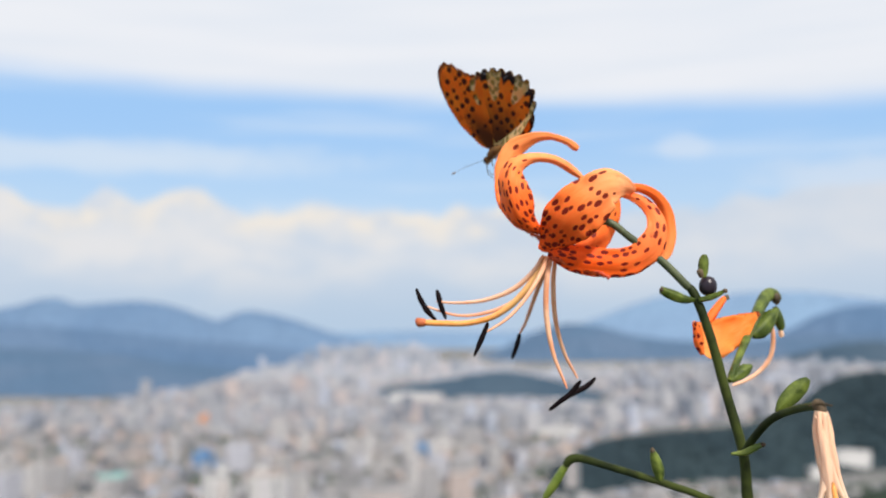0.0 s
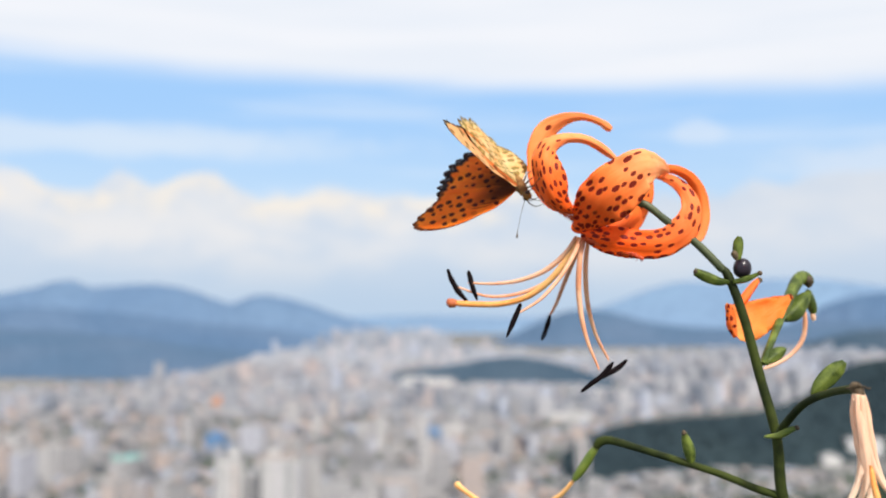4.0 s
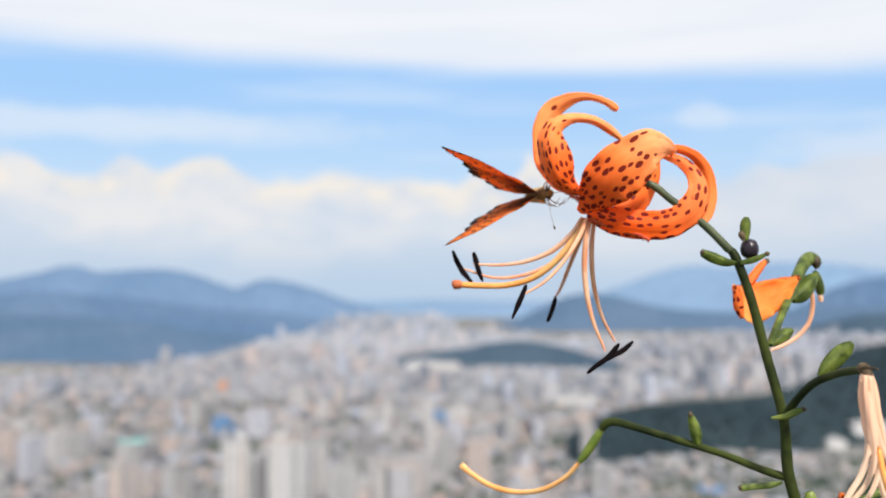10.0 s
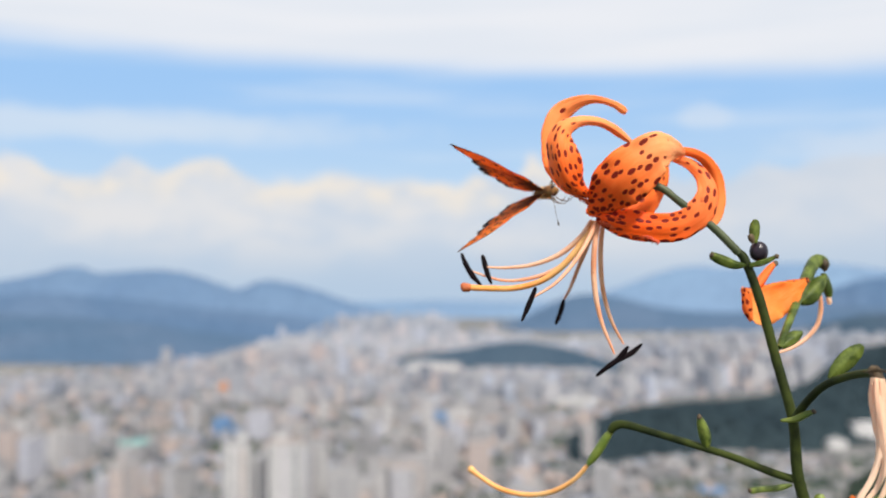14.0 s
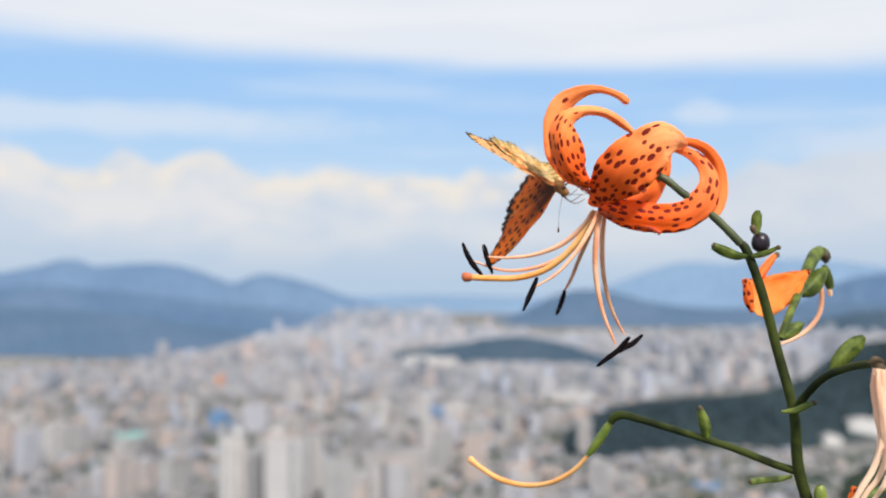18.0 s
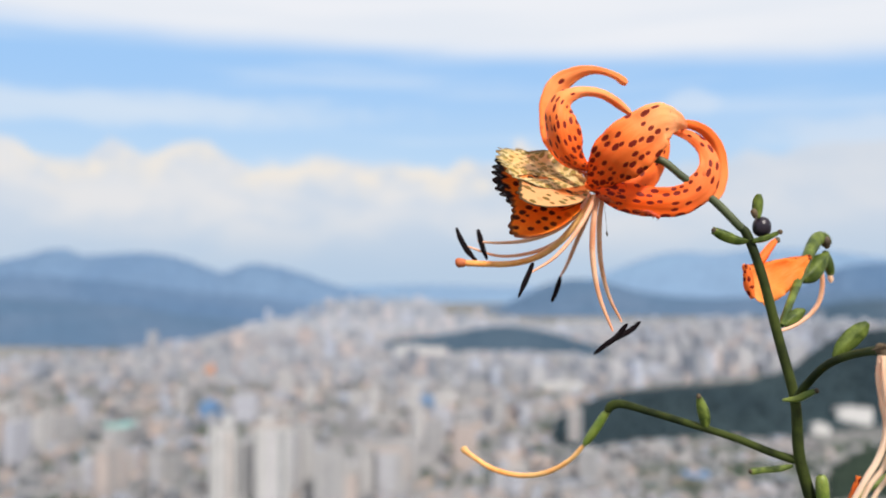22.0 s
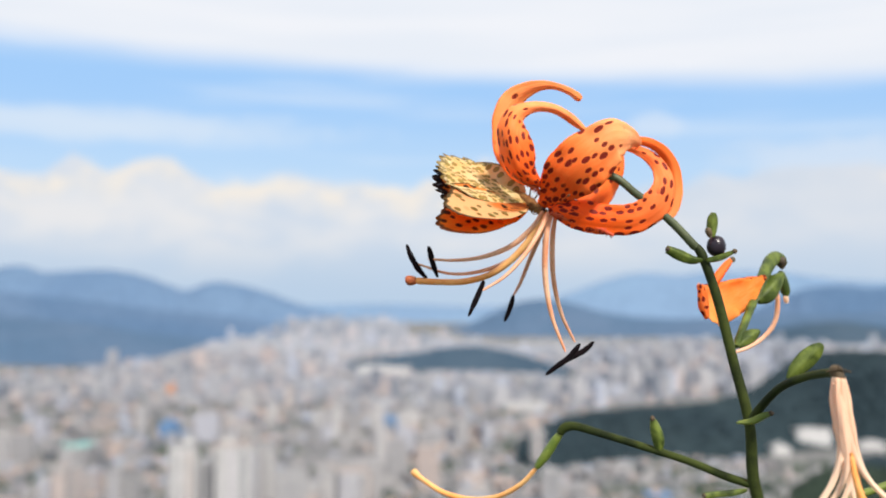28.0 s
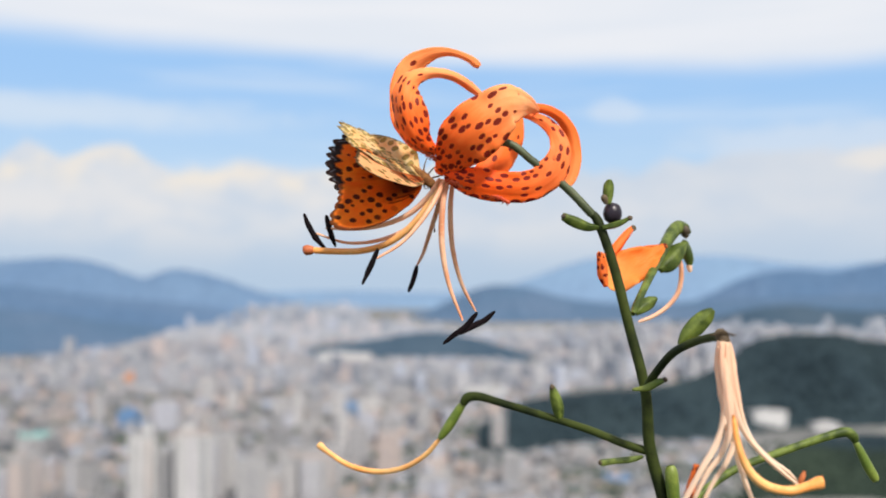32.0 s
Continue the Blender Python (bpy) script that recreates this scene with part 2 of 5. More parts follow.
def stalk_material(name, dark, light, rough=0.5, scale=1.0, spec=0.4):
    m, n, l, b = material(name, dark, rough, spec)
    p = coords(n, "Object")
    broad, fine = grain(n, l, p, 60 * scale, 3), grain(n, l, p, 900 * scale, 3, 0.7)
    tint = mixed(n, l, ramp(n, l, broad, 0.35, 0.68), (*dark, 1), (*light, 1))
    tint = mixed(n, l, ramp(n, l, fine, 0.55, 0.75, 0.0, 0.6), tint, (*(c * 0.5 for c in dark), 1))
    dots = grain(n, l, p, 2200 * scale, 2, 0.5)
    tint = mixed(n, l, ramp(n, l, dots, 0.60, 0.70, 0.0, 0.45), tint, (*(min(1.0, c * 1.6) for c in light), 1))
    l.new(tint, b.inputs["Base Color"])
    relief(n, l, b, calc(n, l, "ADD", fine, calc(n, l, "MULTIPLY", dots, 0.5)), 0.5, 0.0002)
    return m


M_PETAL = petal_material("spotted_tepal", (0.97, 0.105, 0.008), (0.99, 0.27, 0.060), True, 0.15, 0.275, 2.75, 5.2, (0.68, 1.16, 1), 0.62)
M_PETAL_FULL = petal_material("much_spotted_tepal", (0.97, 0.090, 0.006), (0.98, 0.16, 0.02), True, 0.15, 0.29, 3.3, 7.8, (0.58, 1.2, 1), 0.2)
M_PETAL_FINE = petal_material("finely_spotted_tepal", (0.97, 0.115, 0.010), (0.99, 0.28, 0.065), True, 0.15, 0.25, 3.5, 5.2, (0.52, 1.45, 1), 0.4)
M_PETAL_BACK = petal_material("tepal_back", (0.97, 0.17, 0.025), (0.99, 0.31, 0.075), False, 0.28, peach=0.3)
M_PETAL_FEW = petal_material("sparsely_spotted_tepal", (0.97, 0.15, 0.018), (0.99, 0.29, 0.065), True, 0.25, 0.12, 1.6, 6.5, (0.7, 1.2, 1), 0.25)
M_FADED = petal_material("faded_tepal", (0.93, 0.62, 0.42), (0.97, 0.82, 0.66), False, 0.4, peach=0.2)
M_OLD = petal_material("old_tepal", (0.95, 0.26, 0.035), (0.98, 0.50, 0.14), False, 0.45)
M_OLD_SPOT = petal_material("old_tepal_spotted", (0.86, 0.20, 0.03), (0.92, 0.40, 0.14), True, 0.5, 0.22)
M_PAPILLA = stalk_material("papilla_skin", (0.50, 0.05, 0.012), (0.85, 0.16, 0.03), 0.5)
M_STEM = stalk_material("stem_skin", (0.010, 0.016, 0.003), (0.044, 0.058, 0.010), 0.6, 1.0, 0.18)
M_PEDICEL = stalk_material("pedicel_skin", (0.045, 0.058, 0.024), (0.10, 0.118, 0.055))
M_GREEN = stalk_material("green_leaf", (0.030, 0.050, 0.006), (0.135, 0.175, 0.030), 0.45, 3.0, 0.25)
M_PALE_GREEN = stalk_material("ovary_skin", (0.09, 0.14, 0.018), (0.22, 0.26, 0.045), 0.4)
M_DARK_TIP = stalk_material("withered_scar", (0.05, 0.035, 0.02), (0.12, 0.08, 0.04), 0.7)
M_FILAMENT = stalk_material("filament_skin", (0.72, 0.27, 0.13), (0.86, 0.48, 0.30), 0.4)
M_STYLE = stalk_material("style_skin", (0.88, 0.30, 0.06), (0.93, 0.50, 0.18), 0.4)
M_STIGMA = stalk_material("stigma_skin", (0.42, 0.10, 0.03), (0.62, 0.20, 0.06), 0.6)
M_ANTHER = stalk_material("anther_pollen", (0.005, 0.003, 0.004), (0.011, 0.007, 0.008), 0.95, 1.0, 0.08)
M_BULBIL = stalk_material("bulbil_skin", (0.010, 0.007, 0.012), (0.028, 0.018, 0.028), 0.28)


def wing_material(name, base, edge, ink, top, hind, share):
    """Wing scales. UV: the angle round the wing's root and the share of the way to its margin."""
    m, n, l, b = material(name, base, 0.65, 0.2)
    uv = coords(n)
    part_ = n.new("ShaderNodeSeparateXYZ")
    l.new(uv, part_.inputs[0])
    a, r = part_.outputs[0], part_.outputs[1]
    p = coords(n, "Object")
    dust = grain(n, l, p, 2500, 2, 0.6)
    cloud = grain(n, l, p, 130, 3)
    bend = n.new("ShaderNodeTexNoise")
    bend.inputs["Scale"].default_value = 420
    l.new(p, bend.inputs["Vector"])
    warped = n.new("ShaderNodeVectorMath")
    warped.operation = "MULTIPLY_ADD"
    l.new(bend.outputs["Color"], warped.inputs[0])
    warped.inputs[1].default_value = (0.0011, 0.0011, 0.0)
    l.new(p, warped.inputs[2])
    spot_at = warped.outputs[0]
    tint = mixed(n, l, ramp(n, l, cloud, 0.35, 0.7), (*base, 1), (*edge, 1))
    fold = calc(n, l, "MULTIPLY_ADD", cloud, 0.10, r)
    cream = None
    if not top and not hind:
        # the tip and the outer margin of the forewing are cream like the hindwing, its root flushes red
        tint = mixed(n, l, ramp(n, l, r, 0.15, 0.55, 0.75, 0.0), tint, (0.80, 0.14, 0.03, 1))
        cream = calc(n, l, "MULTIPLY", ramp(n, l, fold, 0.46, 0.60), ramp(n, l, calc(n, l, "MULTIPLY_ADD", cloud, 0.08, a), 0.70, 0.58))
        tint = mixed(n, l, cream, tint, (0.93, 0.74, 0.33, 1))
    tint = mixed(n, l, ramp(n, l, dust, 0.45, 0.75, 0.0, 0.25), tint, (*edge, 1))
    if top:
        # brown hairs about the root, spread wider as painted shade of the other wing
        tint = mixed(n, l, ramp(n, l, fold, 0.24, 0.82 if hind else 0.64, 0.95, 0.0), tint, (0.075, 0.022, 0.006, 1))
    every = 225.0 if top else (330.0 if hind else 210.0)
    v = cells(n, l, spot_at, every, 0.55)
    keep = n.new("ShaderNodeSeparateColor")
    l.new(v.outputs["Color"], keep.inputs[0])
    away = v.outputs["Distance"]
    if not top and hind:
        # olive patches with darker rims in a net of cream
        rad = calc(n, l, "MULTIPLY_ADD", keep.outputs[0], 0.14, 0.26)
        off = calc(n, l, "SUBTRACT", away, rad)
        some = ramp(n, l, keep.outputs[1], 0.10, 0.14)
        patch = calc(n, l, "MULTIPLY", ramp(n, l, off, -0.06, 0.04, 1.0, 0.0), some)
        rim = calc(n, l, "MULTIPLY", ramp(n, l, calc(n, l, "ABSOLUTE", off), 0.01, 0.08, 1.0, 0.0), some)
        tint = mixed(n, l, calc(n, l, "MULTIPLY", patch, 0.85), tint, (0.36, 0.25, 0.042, 1))
        tint = mixed(n, l, calc(n, l, "MULTIPLY", rim, 0.65), tint, (*ink, 1))
        tint = mixed(n, l, ramp(n, l, r, 0.05, 0.25, 0.7, 0.0), tint, (0.70, 0.46, 0.15, 1))
    else:
        rad = calc(n, l, "MULTIPLY_ADD", keep.outputs[0], 0.20, 0.16 if top else 0.23)
        inside = ramp(n, l, calc(n, l, "SUBTRACT", away, rad), -0.05, 0.03, 1.0, 0.0)
        some = ramp(n, l, keep.outputs[1], 0.24, 0.28)
        dot = calc(n, l, "MULTIPLY", calc(n, l, "MULTIPLY", inside, some), ramp(n, l, r, 0.20, 0.30))
        dot = calc(n, l, "MULTIPLY", dot, 0.95)
        if cream is not None:
            tint = mixed(n, l, calc(n, l, "MULTIPLY", dot, cream), tint, (0.26, 0.18, 0.032, 1))
            dot = calc(n, l, "MULTIPLY", dot, calc(n, l, "SUBTRACT", 1.0, cream))
        tint = mixed(n, l, dot, tint, (*ink, 1))
        if not hind:
            # bars across the cell by the leading edge
            bars = calc(n, l, "SINE", calc(n, l, "MULTIPLY_ADD", cloud, 2.0, calc(n, l, "MULTIPLY", r, 62.0)))
            there = calc(n, l, "MULTIPLY", ramp(n, l, a, 0.455, 0.47, 1.0, 0.0), calc(n, l, "MULTIPLY", ramp(n, l, r, 0.2, 0.26), ramp(n, l, r, 0.50, 0.56, 1.0, 0.0)))
            tint = mixed(n, l, calc(n, l, "MULTIPLY", calc(n, l, "MULTIPLY", there, ramp(n, l, bars, 0.25, 0.6)), 0.8), tint, (*ink, 1))
    if hind:
        # border broken by crescents: black above, cream and olive below
        wave = calc(n, l, "SINE", calc(n, l, "MULTIPLY", a, 122.0))
        rim = ramp(n, l, calc(n, l, "MULTIPLY_ADD", wave, 0.02, r), 0.865 if top else 0.93, 0.90 if top else 0.96, 0.0, 0.98 if top else 0.6)
        tint = mixed(n, l, rim, tint, (0.008, 0.007, 0.009, 1) if top else (0.16, 0.09, 0.03, 1))
        lune = calc(n, l, "MULTIPLY", ramp(n, l, wave, 0.3, 0.7), ramp(n, l, calc(n, l, "ABSOLUTE", calc(n, l, "SUBTRACT", r, 0.945)), 0.006, 0.018, 0.7, 0.0))
        tint = mixed(n, l, lune, tint, (0.16, 0.17, 0.20, 1) if top else (0.9, 0.75, 0.45, 1))
    else:
        rim = ramp(n, l, r, 0.94, 0.97, 0.0, 0.85)
        tint = mixed(n, l, rim, tint, (0.05, 0.018, 0.008, 1))
    l.new(tint, b.inputs["Base Color"])
    ribs = calc(n, l, "SINE", calc(n, l, "MULTIPLY", a, 110.0))
    relief(n, l, b, calc(n, l, "MULTIPLY_ADD", dust, 0.4, calc(n, l, "POWER", calc(n, l, "ABSOLUTE", ribs), 8.0)), 0.3, 0.0004)
    # light that comes through has passed the orange scales of the upper side
    warm = n.new("ShaderNodeMix")
    warm.data_type = "RGBA"
    warm.blend_type = "MULTIPLY"
    warm.inputs[0].default_value = 0.0 if top else 0.85
    l.new(tint, warm.inputs[6])
    warm.inputs[7].default_value = (1.0, 0.50, 0.12, 1)
    let_through(m, n, l, b, warm.outputs[2], share)
    return m


INK = (0.034, 0.006, 0.003)
M_FORE_TOP = wing_material("forewing_upper", (0.90, 0.17, 0.008), (0.94, 0.25, 0.016), INK, True, False, 0.40)
M_HIND_TOP = wing_material("hindwing_upper", (0.89, 0.185, 0.009), (0.93, 0.265, 0.018), INK, True, True, 0.40)
M_FORE_UNDER = wing_material("forewing_under", (0.88, 0.29, 0.045), (0.95, 0.43, 0.10), (0.035, 0.012, 0.005), False, False, 0.60)
M_HIND_UNDER = wing_material("hindwing_under", (0.91, 0.64, 0.225), (0.98, 0.82, 0.43), (0.15, 0.075, 0.016), False, True, 0.48)
M_BODY = stalk_material("body_fur", (0.12, 0.046, 0.012), (0.30, 0.145, 0.04), 0.9, 3.0)
M_EYE = stalk_material("insect_eye", (0.03, 0.012, 0.008), (0.07, 0.03, 0.02), 0.2)
M_LEG = stalk_material("insect_leg", (0.05, 0.03, 0.015), (0.16, 0.09, 0.04), 0.6)


def wood_material(name, dark, light, size):
    """Wooded slopes seen from afar."""
    m, n, l, b = material(name, dark, 0.95, 0.1)
    p = coords(n, "Object")
    broad, fine = grain(n, l, p, 1 / (size * 14), 4), grain(n, l, p, 1 / size, 4, 0.65)
    tint = mixed(n, l, ramp(n, l, broad, 0.35, 0.68), (*dark, 1), (*light, 1))
    tint = mixed(n, l, ramp(n, l, fine, 0.4, 0.7, 0.0, 0.7), tint, (*(c * 0.45 for c in dark), 1))
    l.new(tint, b.inputs["Base Color"])
    relief(n, l, b, fine, 0.8, size * 0.4)
    return m, n, l, b, tint


def hazed_material(name, dark, light, size, glow, strength):
    """A backdrop of distance: mountains with haze put in as blue base tint and emission."""
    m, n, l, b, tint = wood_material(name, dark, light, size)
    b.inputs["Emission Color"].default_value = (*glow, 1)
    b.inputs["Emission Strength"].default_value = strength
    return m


# the farther woods have bluish haze mixed into their base colour
M_WOOD = wood_material("hazed_woods", (0.024, 0.040, 0.050), (0.034, 0.054, 0.063), 9)[0]
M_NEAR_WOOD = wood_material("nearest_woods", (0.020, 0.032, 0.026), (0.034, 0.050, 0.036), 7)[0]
M_RANGE = hazed_material("far_range", (0.045, 0.08, 0.13), (0.07, 0.11, 0.16), 30, (0.21, 0.325, 0.52), 0.59)
M_RANGE_MID = hazed_material("middle_range", (0.045, 0.08, 0.12), (0.07, 0.10, 0.14), 24, (0.135, 0.24, 0.44), 0.36)
M_RANGE_SPUR = hazed_material("spur_range", (0.045, 0.08, 0.125), (0.07, 0.105, 0.15), 26, (0.155, 0.27, 0.50), 0.41)
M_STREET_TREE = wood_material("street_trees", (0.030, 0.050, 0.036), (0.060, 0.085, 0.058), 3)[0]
M_RANGE_LOW = hazed_material("low_range", (0.03, 0.05, 0.065), (0.045, 0.065, 0.08), 12, (0.09, 0.165, 0.30), 0.30)
M_RANGE_PALE = hazed_material("pale_range", (0.08, 0.12, 0.17), (0.10, 0.15, 0.20), 40, (0.30, 0.46, 0.71), 0.54)


def ground_material():
    m, n, l, b = material("ground", (0.3, 0.29, 0.27), 0.95, 0.1)
    geo = n.new("ShaderNodeNewGeometry").outputs["Position"]
    broad, fine = grain(n, l, geo, 0.006, 4), grain(n, l, geo, 0.05, 4)
    town = mixed(n, l, ramp(n, l, broad, 0.35, 0.65), (0.13, 0.13, 0.13, 1), (0.24, 0.23, 0.22, 1))
    town = mixed(n, l, ramp(n, l, fine, 0.58, 0.70, 0.0, 0.6), town, (0.08, 0.11, 0.07, 1))
    woods = mixed(n, l, ramp(n, l, fine, 0.35, 0.65), (0.03, 0.05, 0.035, 1), (0.055, 0.08, 0.05, 1))
    away = n.new("ShaderNodeVectorMath")
    away.operation = "LENGTH"
    l.new(geo, away.inputs[0])
    hill = ramp(n, l, calc(n, l, "MULTIPLY_ADD", broad, 160.0, away.outputs["Value"]), 420, 470, 1.0, 0.0)
    l.new(mixed(n, l, hill, town, woods), b.inputs["Base Color"])
    relief(n, l, b, fine, 0.5, 2.0)
    return m


M_GROUND = ground_material()


def facade_material(name, low, high, gap, warm=0.5, air=0.0):
    """Painted concrete with rows of windows, one tint for each block."""
    m, n, l, b = material(name, low, 0.8, 0.3)
    geo = n.new("ShaderNodeNewGeometry")
    info = n.new("ShaderNodeObjectInfo").outputs["Random"]
    seed = calc(n, l, "FRACT", calc(n, l, "ADD", geo.outputs["Random Per Island"], info))
    pos = geo.outputs["Position"]
    tint = mixed(n, l, seed, (*low, 1), (*high, 1))
    hue = calc(n, l, "FRACT", calc(n, l, "MULTIPLY", seed, 17.3))
    tint = mixed(n, l, ramp(n, l, hue, 0.68, 0.72, 0.0, warm), tint, (0.52, 0.39, 0.33, 1))
    tint = mixed(n, l, ramp(n, l, hue, 0.86, 0.89, 0.0, warm), tint, (0.34, 0.42, 0.55, 1))
    stain = grain(n, l, pos, 0.08, 4)
    tint = mixed(n, l, ramp(n, l, stain, 0.45, 0.8, 0.0, 0.35), tint, (0.26, 0.255, 0.265, 1))
    sep = n.new("ShaderNodeSeparateXYZ")
    l.new(pos, sep.inputs[0])
    nrm = n.new("ShaderNodeSeparateXYZ")
    l.new(geo.outputs["Normal"], nrm.inputs[0])
    side = ramp(n, l, calc(n, l, "ABSOLUTE", nrm.outputs[2]), 0.4, 0.6, 1.0, 0.0)
    tint = mixed(n, l, calc(n, l, "MULTIPLY", calc(n, l, "SUBTRACT", 1.0, side), 0.62), tint, (0.20, 0.19, 0.185, 1))
    row = calc(n, l, "FRACT", calc(n, l, "DIVIDE", sep.outputs[2], 2.9))
    col = calc(n, l, "FRACT", calc(n, l, "DIVIDE", calc(n, l, "ADD", sep.outputs[0], sep.outputs[1]), 3.6))
    win = calc(n, l, "MULTIPLY", calc(n, l, "MULTIPLY", ramp(n, l, row, 0.48, 0.54), ramp(n, l, col, 0.38, 0.44)), side)
    tint = mixed(n, l, calc(n, l, "MULTIPLY", win, gap), tint, (0.10, 0.12, 0.15, 1))
    l.new(tint, b.inputs["Base Color"])
    l.new(ramp(n, l, win, 0.0, 1.0, 0.85, 0.25), b.inputs["Roughness"])
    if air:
        # a backdrop of distance: haze before the houses is put in as bluish emission
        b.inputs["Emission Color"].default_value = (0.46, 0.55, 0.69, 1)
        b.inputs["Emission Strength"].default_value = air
    return m


M_TOWER = facade_material("apartment_paint", (0.28, 0.275, 0.285), (0.46, 0.445, 0.445), 0.45, 0.5)
M_HOUSES = facade_material("town_paint", (0.080, 0.092, 0.115), (0.405, 0.39, 0.39), 0.35, 0.75)
M_ROOF = facade_material("flat_roof", (0.185, 0.195, 0.215), (0.37, 0.365, 0.37), 0.0, 0.5)
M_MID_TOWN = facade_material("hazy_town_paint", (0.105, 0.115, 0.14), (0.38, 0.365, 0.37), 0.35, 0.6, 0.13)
M_FAR_TOWN = facade_material("hazed_far_town_paint", (0.12, 0.125, 0.14), (0.34, 0.325, 0.325), 0.35, 0.4, 0.30)
M_BLUE_ROOF = material("blue_sheet_roof", (0.10, 0.20, 0.36), 0.5)[0]
M_TEAL_ROOF = material("green_sheet_roof", (0.22, 0.42, 0.40), 0.5)[0]
M_RUST_ROOF = material("orange_tile_roof", (0.55, 0.26, 0.14), 0.7)[0]
M_WHITE_HALL = facade_material("hall_paint", (0.52, 0.51, 0.51), (0.60, 0.59, 0.585), 0.3, 0.0)


# ---- making things ----
def mesh_of(name, verts, faces, mats, which=None, uvs=None, smooth=True):
    me = bpy.data.meshes.new(name)
    me.from_pydata(verts, [], faces)
    for m in mats:
        me.materials.append(m)
    if which is not None:
        me.polygons.foreach_set("material_index", which)
    if uvs is not None:
        layer = me.uv_layers.new(name="UVMap")
        for lp in me.loops:
            layer.data[lp.index].uv = uvs[lp.vertex_index]
    if smooth:
        me.polygons.foreach_set("use_smooth", [True] * len(me.polygons))
    me.update()
    return me


def piece(name, me, parent=None, label=""):
    ob = new(name, me)
    if parent is not None:
        ob.parent = parent
        ob.matrix_parent_inverse = parent.matrix_basis.inverted()
    if label:
        ob["label"] = label
    return ob


def glide(rows, count):
    """Rows of numbers, smoothly filled in to count rows."""
    pts = np.array(rows, float)
    n = len(pts)
    ext = np.vstack([2 * pts[0] - pts[1], pts, 2 * pts[-1] - pts[-2]])
    res = []
    for k in range(count):
        x = k * (n - 1) / (count - 1)
        i = min(int(x), n - 2)
        f = x - i
        a, b, c, d = ext[i:i + 4]
        res.append(0.5 * (2 * b + (c - a) * f + (2 * a - 5 * b + 4 * c - d) * f * f + (3 * b - a - 3 * c + d) * f ** 3))
    return res


def tube_mesh(name, rows, mat, count=28, sides=10, knob=0.0, rough=0.0):
    """A round stalk through rows of (u, v, distance, radius in units); its ends are rounded off."""
    pts = glide(rows, count)
    places = [at(*p[:3]) for p in pts]
    verts, faces = [], []
    up = Vector((0, 1, 0.1))
    for k, (c, p) in enumerate(zip(places, pts)):
        t = (places[min(k + 1, count - 1)] - places[max(k - 1, 0)]).normalized()
        s = t.cross(up).normalized()
        w = s.cross(t)
        r = max(p[3], 0.3) * 0.88 * UNIT * p[2] * 0.001
        r *= 1 + rough * noise.noise(c * 300)
        shrink = 0.55 if k in (0, count - 1) else 1.0
        for j in range(sides):
            a = 2 * math.pi * j / sides
            verts.append(c + (s * math.cos(a) + w * math.sin(a)) * r * shrink)
    for k in range(count - 1):
        for j in range(sides):
            j2 = (j + 1) % sides
            faces.append((k * sides + j, k * sides + j2, (k + 1) * sides + j2, (k + 1) * sides + j))
    faces.append(tuple(range(sides)))
    faces.append(tuple(range((count - 1) * sides, count * sides))[::-1])
    return mesh_of(name, verts, faces, [mat])


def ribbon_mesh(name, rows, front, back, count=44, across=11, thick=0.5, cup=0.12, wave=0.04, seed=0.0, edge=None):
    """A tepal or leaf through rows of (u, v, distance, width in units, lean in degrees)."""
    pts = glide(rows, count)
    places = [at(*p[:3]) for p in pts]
    top, low, uvs = [], [], []
    run = 0.0
    for k, (c, p) in enumerate(zip(places, pts)):
        if k:
            run += (c - places[k - 1]).length
        t = (places[min(k + 1, count - 1)] - places[max(k - 1, 0)]).normalized()
        back_ = (c - EYE).normalized()
        s = t.cross(back_).normalized()
        s = Matrix.Rotation(radians(p[4]), 3, t) @ s
        nrm = s.cross(t)
        if nrm.dot(back_) > 0 and abs(p[4]) < 90:
            nrm = -nrm
        half = max(p[3], 2.0) * 0.5 * UNIT * p[2] * 0.001
        for j in range(across):
            q = 2 * j / (across - 1) - 1
            bend = cup * half * 2 * (q * q - 0.4)
            curl = wave * half * 2 * q * q * noise.noise(Vector((run * 160, q * 1.2, seed)))
            mid = half * (-0.10 * math.exp(-(q / 0.10) ** 2) + 0.03 * math.cos(q * 11))
            base = c + s * half * q * (1 + 0.04 * noise.noise(Vector((run * 300, q, seed + 5)))) - nrm * (bend + mid) + nrm * curl
            h = thick * 0.0005 * (1 - 0.6 * abs(q))
            top.append(base + nrm * h)
            low.append(base - nrm * h)
            uvs.append((run * 100, q * half * 100))
    m = len(top)
    faces, which = [], []
    for k in range(count - 1):
        for j in range(across - 1):
            a = k * across + j
            faces.append((a, a + 1, a + across + 1, a + across))
            which.append(0)
            faces.append((m + a + across, m + a + across + 1, m + a + 1, m + a))
            which.append(1)
    ring = list(range(across)) + [k * across + across - 1 for k in range(1, count)]
    ring += [(count - 1) * across + j for j in range(across - 2, -1, -1)] + [k * across for k in range(count - 2, 0, -1)]
    for a, b in zip(ring, ring[1:] + ring[:1]):
        faces.append((b, a, m + a, m + b))
        which.append(1)
    return mesh_of(name, top + low, faces, [front, back], which, uvs + uvs)


# ---- the lily ----
lily = new("tiger_lily")
foot = at(1185, 930, 388)
lily.matrix_basis = Matrix.Translation((foot.x + 0.02, foot.y + 0.01, 0.0))
bpy.context.view_layer.update()
tagged(lily, "tall tiger lily with one spotted orange flower and several faded ones", "flower")


